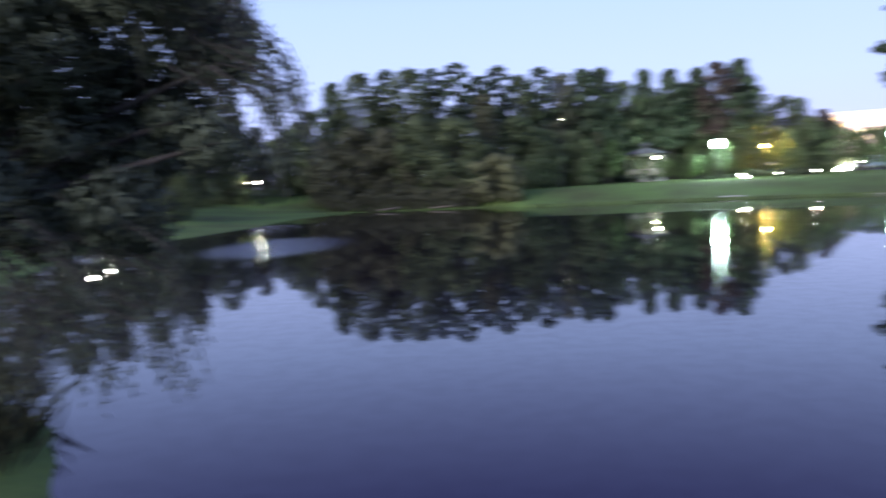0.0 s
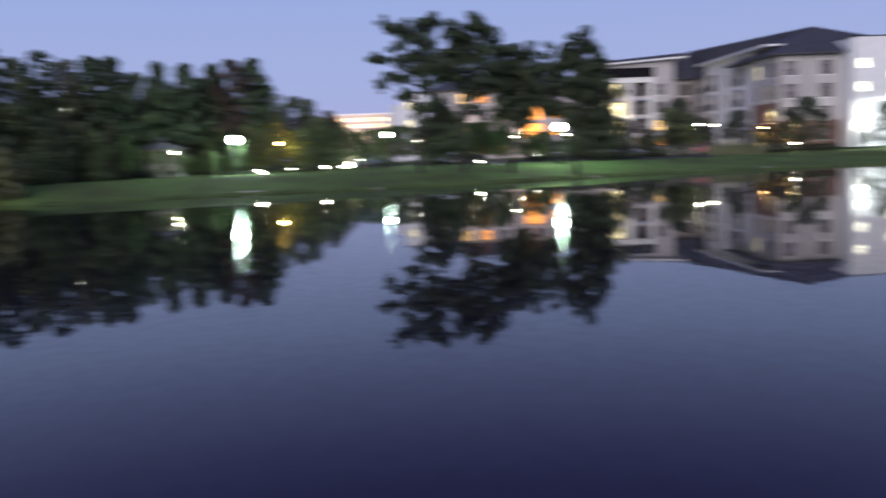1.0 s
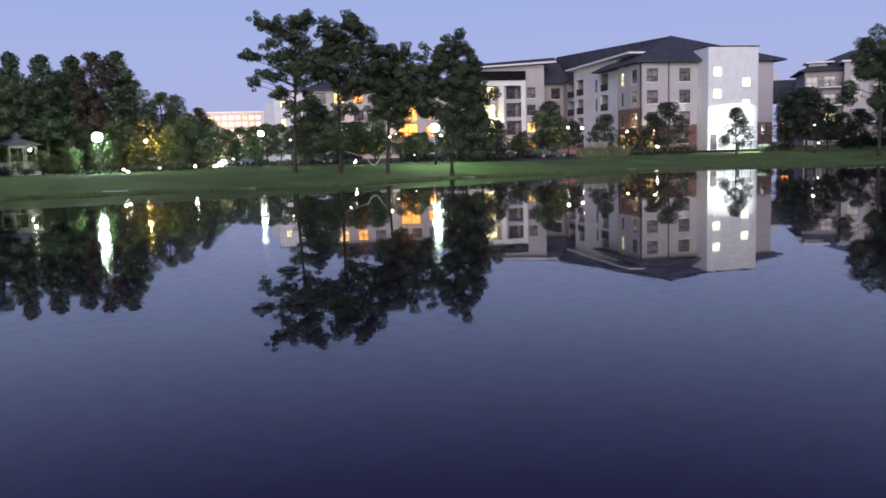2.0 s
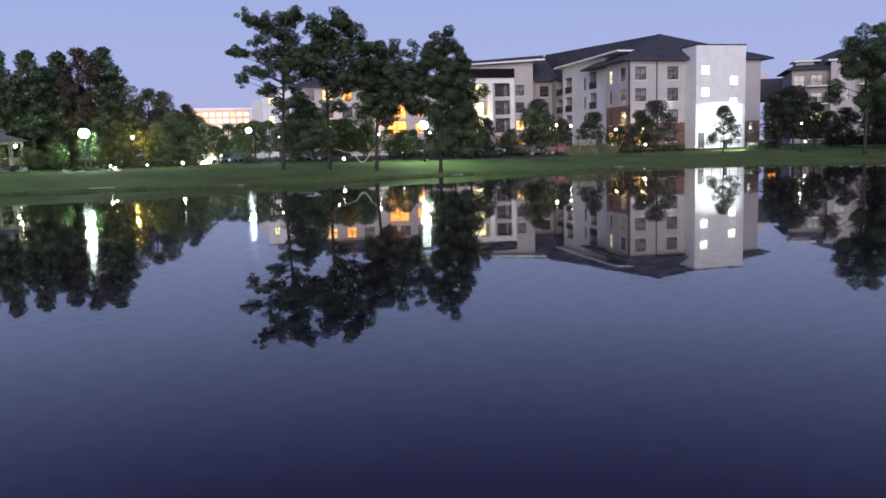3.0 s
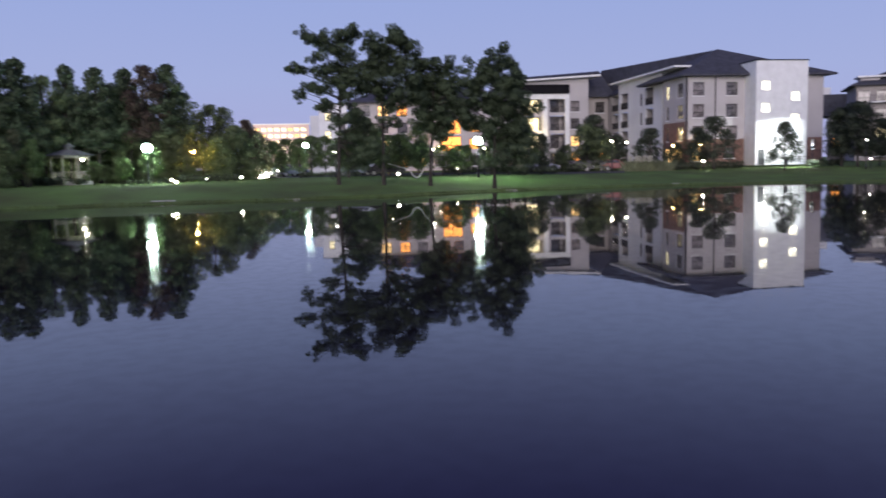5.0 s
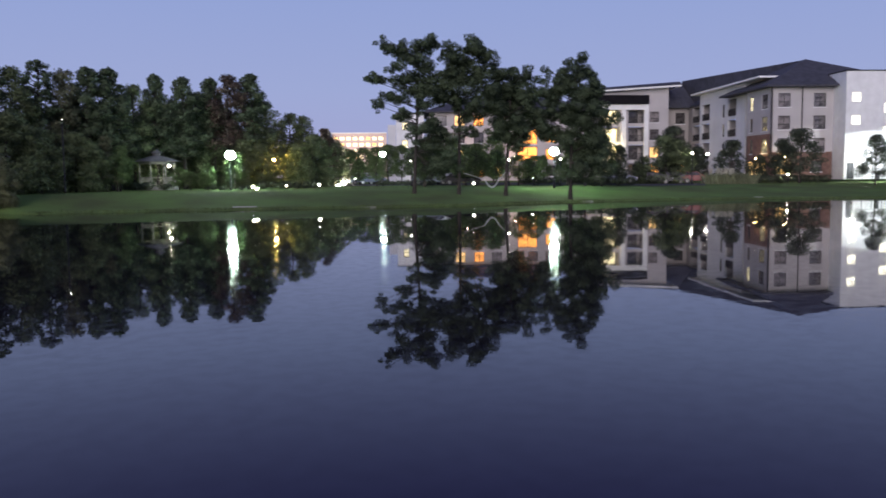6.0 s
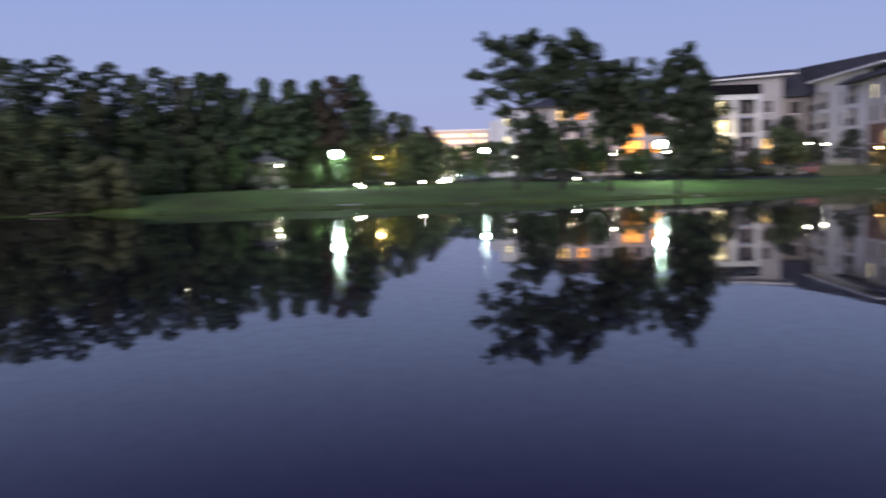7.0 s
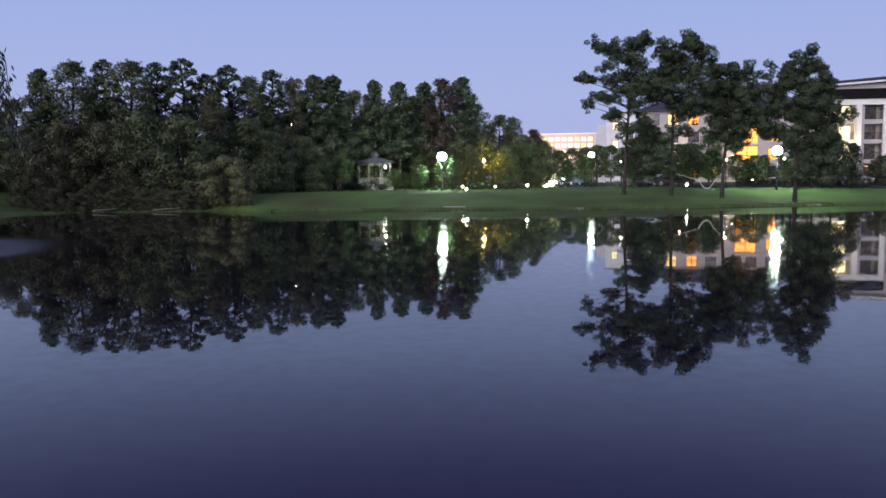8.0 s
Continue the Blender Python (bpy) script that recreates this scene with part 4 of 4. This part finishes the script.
# wall lamps: tower door and porches; the last three are added to brighten walls
for a, b, z, w, col in ((9.2, -3.2, 2.4, 60, (1, 0.95, 0.85)), (1.8, -0.6, 2.9, 30, (1, 0.75, 0.35)), (-0.7, 2.5, 2.8, 26, (1, 0.62, 0.2)), (-12.8, 29.0, 5.5, 420, (1, 0.85, 0.45)), (-28, 33.5, 4.0, 260, (1, 0.62, 0.4)), (-36, 33.5, 5.0, 200, (1, 0.66, 0.5))):
    ob = thing("wall_lamp", flood_m @ pose(a, b, z), "small lit lamp before the building's wall", "wall lamp", "porch lamps")
    bm = bmesh.new()
    bmesh.ops.create_uvsphere(bm, u_segments=10, v_segments=7, radius=0.12, matrix=pose(0, 0, 0))
    part("lamp_head", bm, M_LAMPSMALL if col[2] > 0.8 else M_LAMPPORCH, ob, smooth=True)
    part("bracket", box(-0.04, 0.04, 0.1, 0.35, -0.05, 0.05), M_DARKMETAL, ob)
    lamp_light("POINT", flood_m @ Vector((a, b - 0.3, z)), w, col, 0.15)
# an added point light, with no lamp body, brightens the far office block's face
lamp_light("POINT", polar(26.4, 415) + (6,), 30000, (1, 0.82, 0.74), 1.0)

# ---- gazebo ----
def gazebo(az, d):
    x, y = polar(az, d)
    ob = thing("gazebo", pose(x, y, ground_z(x, y), 0, 0, 12), "weathered eight-sided gazebo with a grey roof, lit inside", "gazebo")
    R, n = 1.75, 8
    ring = lambda r, z: [(r * math.cos(2 * math.pi * i / n), r * math.sin(2 * math.pi * i / n), z) for i in range(n)]
    bm = bmesh.new()
    lo, hi = [bm.verts.new(p) for p in ring(R + 0.3, -0.2)], [bm.verts.new(p) for p in ring(R + 0.3, 0.35)]
    bm.faces.new(hi), bm.faces.new(lo[::-1])
    for i in range(n):
        bm.faces.new((lo[i], lo[(i + 1) % n], hi[(i + 1) % n], hi[i]))
    part("floor_deck", bm, M_GREYWOOD, ob)
    for i in range(n):
        px, py, _ = ring(R, 0)[i]
        bm = bmesh.new()
        add_tube(bm, [(px, py, 0.35), (px, py, 0.6), (px, py, 0.62), (px, py, 2.35), (px, py, 2.5)], [0.11, 0.11, 0.065, 0.065, 0.1], 8)
        part("post", bm, M_GREYWOOD, ob)
        q = ring(R, 0)[(i + 1) % n]
        if i != 5:
            L = math.hypot(q[0] - px, q[1] - py)
            k = 9
            bm = wall_with_holes(L - 0.2, 0.45, 1.25, [(0.03 + (L - 0.26) * j / k, (L - 0.26) * (j + 1) / k, 0.52, 1.17) for j in range(k)], 0.05)
            rail = part("railing", bm, M_GREYWOOD, ob)
            rail.matrix_basis = pose(px, py, 0, 0, 0, math.degrees(math.atan2(q[1] - py, q[0] - px))) @ pose(0.1, -0.025, 0)
        beam = part("beam", box(0.02, math.hypot(q[0] - px, q[1] - py) - 0.02, -0.08, 0.08, 2.5, 2.72), M_GREYWOOD, ob)
        beam.matrix_basis = pose(px, py, 0, 0, 0, math.degrees(math.atan2(q[1] - py, q[0] - px)))
    bm = bmesh.new()
    e, t = [bm.verts.new(p) for p in ring(R + 0.7, 2.73)], [bm.verts.new(p) for p in ring(0.55, 3.3)]
    for i in range(n):
        bm.faces.new((e[i], e[(i + 1) % n], t[(i + 1) % n], t[i]))
    bm.faces.new(t), bm.faces.new(e[::-1])
    part("roof", bm, M_GREYROOF, ob, "grey shingled roof")
    bm = bmesh.new()
    add_tube(bm, [(0, 0, 3.28), (0, 0, 3.55), (0, 0, 3.57), (0, 0, 3.95)], [0.4, 0.4, 0.62, 0.04], 8)
    part("cupola", bm, M_GREYROOF, ob)
    bm = bmesh.new()
    bmesh.ops.create_uvsphere(bm, u_segments=10, v_segments=7, radius=0.1, matrix=pose(0.8, -0.9, 2.3))
    part("lantern", bm, M_LAMPSMALL, ob, "small glowing lantern")
    lamp_light("POINT", (x + 0.7, y - 0.6, ground_z(x, y) + 1.7), 60, (0.95, 1.0, 0.5), 0.1)


gazebo(13.85, 86)

# ---- parking place with cars ----
def strip(name, az0, az1, d0, d1, lift, material, label, category):
    verts, faces = [], []
    n, m = 40, 4
    for i in range(n + 1):
        for j in range(m + 1):
            x, y = polar(az0 + (az1 - az0) * i / n, d0 + (d1 - d0) * j / m)
            verts.append((x, y, ground_z(x, y) + lift))
    for i in range(n):
        for j in range(m):
            a = i * (m + 1) + j
            faces.append((a, a + 1, a + m + 2, a + m + 1))
    me = bpy.data.meshes.new(name)
    me.from_pydata(verts, [], faces)
    me.materials.append(material)
    tagged(new(name, me), label, category, kind="structure")


strip("parking_road", 24.5, 50.2, 92.5, 108.5, 0.05, M_ASPHALT, "dark asphalt parking place behind the lawn", "road")


def car_proto(paint, label):
    ob = thing("car", pose(0, 0, 0), label, "car", "parked cars")
    side = [(-2.2, 0.35), (-2.25, 0.75), (-2.1, 0.95), (-1.55, 1.02), (-0.95, 1.42), (0.55, 1.45), (1.2, 1.0), (2.0, 0.85), (2.22, 0.65), (2.2, 0.35)]
    bm = bmesh.new()
    l, r = ([bm.verts.new((x, s * (0.86 if z < 1.1 else 0.68), z)) for x, z in side] for s in (-1, 1))
    bm.faces.new(l), bm.faces.new(r[::-1])
    for i in range(len(side)):
        j = (i + 1) % len(side)
        bm.faces.new((l[i], l[j], r[j], r[i]))
    bmesh.ops.bevel(bm, geom=bm.edges[:], offset=0.06, segments=2, affect="EDGES")
    body = part("body", bm, paint, ob, smooth=False)
    for s in (-1, 1):
        bm = bmesh.new()
        q = [(-1.3, 1.03), (-0.88, 1.36), (0.5, 1.38), (0.98, 1.03)]
        inner = [bm.verts.new((x, s * (0.83 if z < 1.1 else 0.715), z)) for x, z in q]
        outer = [bm.verts.new((x, s * (0.875 if z < 1.1 else 0.75), z)) for x, z in q]
        bm.faces.new(outer), bm.faces.new(inner[::-1])
        for i in range(4):
            bm.faces.new((inner[i], inner[(i + 1) % 4], outer[(i + 1) % 4], outer[i]))
        part("side_window", bm, M_GLASS, ob)
        for x in (-1.4, 1.4):
            bm = bmesh.new()
            add_tube(bm, [(x, s * 0.66, 0.32), (x, s * 0.9, 0.32)], [0.32, 0.32], 16)
            wheel = part("wheel", bm, M_DARKMETAL, ob)
            bm = bmesh.new()
            add_tube(bm, [(x, s * 0.9, 0.32), (x, s * 0.915, 0.32)], [0.2, 0.18], 12)
            part("rim", bm, M_CONCRETE, wheel)
        part("headlight", box(2.1, 2.26, s * 0.62 - 0.14, s * 0.62 + 0.14, 0.62, 0.76, 0.02), M_TRIM, ob)
        part("tail_light", box(-2.28, -2.14, s * 0.62 - 0.14, s * 0.62 + 0.14, 0.7, 0.86, 0.02), M_BRICKRED, ob)
    return ob


def paint_mat(name, colour):
    return mat(name, colour, 0.35, 1.0, 0.1, spec=0.35)


P_WHITE, P_BLACK = paint_mat("white_car_paint", (0.7, 0.71, 0.74)), paint_mat("black_car_paint", (0.02, 0.02, 0.024))
P_RED, P_GREY = paint_mat("red_car_paint", (0.17, 0.022, 0.024)), paint_mat("blue_grey_car_paint", (0.16, 0.18, 0.24))
CARS = ((P_WHITE, "white hatchback parked behind the lawn", ((32.75, 96.5, -75),)),
        (P_BLACK, "black saloon parked before the apartment block", ((46.9, 104, -45), (48.3, 105, -48), (34.0, 95, -30))),
        (P_RED, "dark red saloon parked before the apartment block", ((49.4, 105, -50),)),
        (P_GREY, "blue-grey saloon in the parking place", ((26.9, 99, 20), (27.6, 100, 10), (31.9, 96, -30), (44.6, 102, -45))))
for paint, label, spots in CARS:
    c = car_proto(paint, label)
    for az, d, turn in spots:
        x, y = polar(az, d)
        copy_thing(c, pose(x, y, ground_z(x, y) + 0.055, 0, 0, turn))
    for o in (*c.children_recursive, c):
        bpy.data.objects.remove(o)


# ---- hedges, pampas grass, bank plants ----
def hedge(az0, az1, d, h, label, material=None, w=0.5):
    x0, y0 = polar(az0, d)
    x1, y1 = polar(az1, d)
    L = math.hypot(x1 - x0, y1 - y0)
    n = max(3, int(L / 0.7))
    gg = np.random.default_rng(int(az0 * 10))
    blobs = []
    for i in range(n + 1):
        x, y = x0 + (x1 - x0) * i / n, y0 + (y1 - y0) * i / n
        z = ground_z(x, y)
        for _ in range(2):
            r = h * gg.uniform(0.42, 0.56)
            blobs.append((x + gg.normal() * 0.15, y + gg.normal() * 0.2, z + r * 0.8 + gg.uniform(0, max(0.05, h - 2 * r)), r))
    single("hedge", leaf_mesh("hedge", blobs, material or M_DARKLEAF, 0.16, 480), None, pose(0, 0, 0), label, "hedge", "hedges")


hedge(17.0, 19.6, 79.0, 0.55, "low clipped dark green hedge by the path")
hedge(20.6, 24.0, 82, 0.9, "low dark hedge under the trees")
hedge(28.4, 32.1, 92, 0.8, "dark hedge along the parking place")
hedge(38.2, 45.5, 91.5, 1.2, "dark hedge along the parking place")
hedge(53.4, 57.4, 107, 1.3, "clipped dark hedge before the apartment block")
hedge(61.6, 63.4, 113, 1.2, "dark hedge beside the white tower")
hedge(66.3, 74, 116, 1.8, "tall dark hedge along the lawn")
hedge(45.6, 46.9, 103, 1.4, "rounded dark shrub by the cars")
hedge(50.2, 51.0, 106.5, 1.0, "low green shrub by the cars", M_GREEN)
hedge(12.0, 13.2, 84, 1.0, "dark shrub before the gazebo")
hedge(14.2, 14.7, 83, 0.8, "dark shrub before the gazebo")


def blades(name, spots, material, label, category, height, width, lean, seed):
    """Grass as thin upright blades at spots (x, y, count, spread)."""
    gg = np.random.default_rng(seed)
    V, F = [], []
    for x, y, n, spread in spots:
        for _ in range(n):
            px, py = x + gg.normal() * spread, y + gg.normal() * spread
            pz = ground_z(px, py) - 0.02
            h = height * gg.uniform(0.5, 1.25)
            a = gg.uniform(0, 2 * math.pi)
            dx, dy = math.cos(a), math.sin(a)
            lx, ly = gg.normal() * lean * h, gg.normal() * lean * h
            i = len(V)
            V += [(px - dx * width, py - dy * width, pz), (px + dx * width, py + dy * width, pz), (px + lx * 0.5 + dx * width * 0.7, py + ly * 0.5 + dy * width * 0.7, pz + h * 0.65), (px + lx, py + ly, pz + h)]
            F.append((i, i + 1, i + 2, i + 3))
    me = bpy.data.meshes.new(name)
    me.from_pydata(V, [], F)
    me.materials.append(material)
    return tagged(new(name, me), label, category, kind="stuff")


g = np.random.default_rng(9)
spots = []
for az, d in ((50.6, 104.0), (51.0, 104.5), (51.5, 104.3), (51.9, 105), (52.3, 104.4), (52.8, 105)):
    spots.append((*polar(az, d), 420, 0.45))
blades("pampas_grass", spots, mat("pampas_blades", (0.15, 0.165, 0.095), 0.8, 0.5, 0.3, island=0.3), "tall pale pampas grass clumps before the building", "grass", 1.15, 0.03, 0.3, 3)
M_PLUME = mat("cream_plume", (0.62, 0.60, 0.52), 0.9, 3, 0.2)
bl = []
for _ in range(16):
    x, y = polar(g.uniform(50.5, 51.9), g.uniform(103.8, 105))
    z = ground_z(x, y)
    bl += [(x, y, z + 1.25, 0.16), (x + 0.05, y, z + 1.5, 0.15), (x + 0.1, y, z + 1.75, 0.09)]
single("pampas_plumes", leaf_mesh("pampas_plumes", bl, M_PLUME, 0.2, 900, 1.2), None, pose(0, 0, 0), "cream feathery plumes over the pampas grass", "grass", kind="stuff")

# ragged grass along the far water's edge and the near left bank
edge = []
for i in range(1500):
    th = g.uniform(0.02, 2.35)
    r = shore_radius(th) + abs(g.normal()) * 0.5 + 0.1
    edge.append((MID[0] + r * math.cos(th), MID[1] + r * math.sin(th), 7, 0.25))
blades("bank_grass", edge, M_BLADE, "ragged grass along the water's edge", "grass", 0.15, 0.02, 0.4, 4)
edge = []
for i in range(420):
    k = g.uniform(0.2, 1)
    x, y = -2.0 - 7.5 * k, 4.2 + 12 * k
    edge.append((x - abs(g.normal()) * 0.9 - 0.1, y + g.normal() * 0.3, 16, 0.2))
blades("bank_weeds", edge, mat("dry_weeds", (0.055, 0.058, 0.030), 0.85, 0.8, 0.4, island=0.4, spec=0.1), "tall weeds on the near bank under the tree", "weeds", 0.36, 0.009, 0.4, 5)

# ---- the tree that overhangs the near bank ----
def near_point(az, k, d):
    x, y = polar(az, d)
    return x, y, 2.3 + k * d


tx, ty = polar(-37.0, 8.4)
tz = ground_z(tx, ty)
g = np.random.default_rng(21)
blobs = []
for i in range(150):
    az, k = g.uniform(-40, -15.5), g.uniform(-0.03, 0.62)
    if az > -19 and k < 0.02:
        continue
    p = near_point(az + (0 if k < 0.4 else 1.0), k, g.uniform(6.2, 9.0))
    blobs.append((p[0] - tx, p[1] - ty, p[2] - tz, g.uniform(0.28, 0.46)))
for i in range(17):
    p = near_point(g.uniform(-18.5, -13.0), g.uniform(0.05, 0.36), g.uniform(6.4, 8.6))
    blobs.append((p[0] - tx, p[1] - ty, p[2] - tz, g.uniform(0.2, 0.34)))
over = tree("overhanging_tree", pose(tx, ty, tz), blobs, [(0, 0, -0.3), (0.05, 0, 1.0), (0.25, 0.1, 2.2), (0.5, 0.1, 3.6), (0.6, 0.2, 5.2), (0.6, 0.2, 6.6)], 0.22, M_DARKLEAF,
            "dark overhanging tree with drooping leafy twigs on the near bank", "tree", "", 0.085, 3500, True, 0.9, 0.8)
for i in range(280):
    low = i % 2 == 0
    k = g.uniform(-0.16, -0.02) if low else g.uniform(0.10, 0.36)
    edge_az = float(np.interp(k, (0.06, 0.16, 0.22, 0.36), (-10.2, -9.2, -12.6, -13.6)))
    az = g.uniform(-33, -17.5) if low else edge_az - abs(g.normal()) * 3.0
    p = Vector(near_point(az, k, g.uniform(6.0, 8.0))) - Vector((tx, ty, tz))
    root = p + Vector((-0.35, 0.1, g.uniform(0.1, 0.3)))
    drop = g.uniform(0.35, 0.75)
    pts = [root, p, p + Vector((0.12, 0, -drop * 0.5)), p + Vector((0.16 + g.normal() * 0.08, g.normal() * 0.08, -drop))]
    twig_bm = bmesh.new()
    add_tube(twig_bm, pts, [0.008, 0.006, 0.004, 0.002], 4, cap=False)
    twig = part("twig", twig_bm, M_BARK, over)
    V, F = [], []
    for q in range(46):
        s = g.uniform(0, 3)
        a = int(min(2, s))
        c = pts[a].lerp(pts[a + 1], s - a) + Vector(g.normal(size=3) * 0.03)
        dv = Vector((g.normal() * 0.5, g.normal() * 0.5, -0.9)).normalized() * g.uniform(0.03, 0.07)
        sv = dv.cross(Vector(g.normal(size=3))).normalized() * 0.008
        n = len(V)
        V += [c - dv * 0.1, c + dv * 0.5 + sv, c + dv, c + dv * 0.5 - sv]
        F.append((n, n + 1, n + 2, n + 3))
    me = bpy.data.meshes.new("foliage")
    me.from_pydata(V, [], F)
    me.materials.append(M_DARKLEAF)
    part("foliage", me, None, twig)

# ---- small things on the far bank ----
ax, ay = polar(34.15, 71.2)
bx, by = polar(37.0, 72.0)
za = ground_z(ax, ay)
bm = bmesh.new()
n = 16
prev = None
for i in range(n + 1):
    k = i / n
    x, y = ax + (bx - ax) * (0.5 + 0.36 * k), ay + (by - ay) * (0.5 + 0.36 * k)
    z = za + 0.45 + 0.75 * (2 * k - 1) ** 2
    w = 0.42 * math.sin(math.pi * k) + 0.04
    row = [bm.verts.new((x + 0.5 * w * t, y + 0.85 * w * t, z + 0.12 * t * t)) for t in (-1, -0.5, 0, 0.5, 1)]
    if prev:
        for q in range(4):
            bm.faces.new((prev[q], prev[q + 1], row[q + 1], row[q]))
    prev = row
bmesh.ops.solidify(bm, geom=bm.faces[:], thickness=0.03)
single("hammock", bm, M_TRIM, pose(0, 0, 0), "white cloth hammock slung between two pines", "hammock", smooth=True)
for k, (px, py) in ((0.0, (ax, ay)), (1.0, (bx, by))):
    f = 0.5 if k == 0 else 0.86
    rope = bmesh.new()
    add_tube(rope, [(px, py, za + 1.75), (ax + (bx - ax) * f, ay + (by - ay) * f, za + 1.2)], [0.015, 0.015], 6)
    single("hammock_rope", rope, M_TRIM, pose(0, 0, 0), "white rope from pine trunk to hammock", "rope", "hammock ropes")
for az, d, w in ((19.3, 63.2, 1.7), (27.6, 62.0, 1.1), (42.6, 71.5, 0.9), (53.5, 81, 0.8)):
    x, y = polar(az, d)
    single("concrete_slab", box(-w / 2, w / 2, -0.3, 0.3, -0.2, 0.035, 0.015), M_CONCRETE, pose(x, y, ground_z(x, y), 0, 0, -az), "pale concrete drain slab at the water's edge", "slab", "drain slabs")


def rail_fence(a0, a1, b):
    ob = thing("handrail", flood_m @ pose(a0, b, -0.05), "thin dark handrail before the white tower", "handrail")
    L = a1 - a0
    n = 5
    for i in range(n + 1):
        part("post", box(L * i / n - 0.025, L * i / n + 0.025, -0.025, 0.025, -0.1, 1.0), M_DARKMETAL, ob)
    part("top_rail", box(-0.05, L + 0.05, -0.03, 0.03, 1.002, 1.06), M_DARKMETAL, ob)
    for z in (0.35, 0.68):
        part("mid_rail", box(0.03, L - 0.03, -0.012, 0.012, z, z + 0.03), M_DARKMETAL, ob)


rail_fence(8.6, 15.0, -4.2)
door = part("door", box(8.55, 9.45, -3.02, -2.96, 0.05, 2.1), M_DARKMETAL, apt, "dark service door in the tower's foot")
part("handle", box(9.3, 9.36, -3.07, -3.022, 1.0, 1.15), M_CONCRETE, door)
bin_thing = thing("litter_bin", flood_m @ pose(11.2, -5.2, -0.1), "dark round litter bin on the lawn", "litter bin")
bm = bmesh.new()
add_tube(bm, [(0, 0, 0), (0, 0, 0.05), (0, 0, 0.8)], [0.24, 0.26, 0.29], 14)
part("body", bm, M_DARKMETAL, bin_thing, smooth=True)
bm = bmesh.new()
add_tube(bm, [(0, 0, 0.81), (0, 0, 0.86), (0, 0, 0.95)], [0.31, 0.31, 0.16], 14)
part("lid", bm, M_DARKMETAL, bin_thing, smooth=True)
x, y = polar(30.35, 78)
post_sign = thing("sign_post", pose(x, y, ground_z(x, y), 0, 0, -30), "small pale sign on a thin post on the lawn", "sign")
part("post", box(-0.03, 0.03, -0.03, 0.03, -0.2, 1.2), M_DARKMETAL, post_sign)
part("board", box(-0.25, 0.25, -0.055, -0.032, 0.85, 1.2), M_TRIM, post_sign)

for az, d, turn, length in ((-3.4, 67.4, 10, 2.2), (0.4, 66.2, -8, 2.6)):
    x, y = polar(az, d)
    bm = bmesh.new()
    add_tube(bm, [(-length / 2, 0, 0.1), (-length * 0.2, 0.12, 0.16), (length * 0.2, -0.05, 0.2), (length / 2, 0.1, 0.42)], [0.07, 0.06, 0.045, 0.02], 7)
    log = thing("fallen_branch", pose(x, y, ground_z(x, y), 0, 0, turn - az), "pale bleached branch lying at the water's edge", "branch", "fallen branches")
    part("stem", bm, M_DRIFT, log, smooth=True)
    bm = bmesh.new()
    add_tube(bm, [(length * 0.1, 0, 0.17), (length * 0.25, 0.3, 0.45), (length * 0.32, 0.45, 0.75)], [0.03, 0.02, 0.008], 6)
    part("side_twig", bm, M_DRIFT, log, smooth=True)
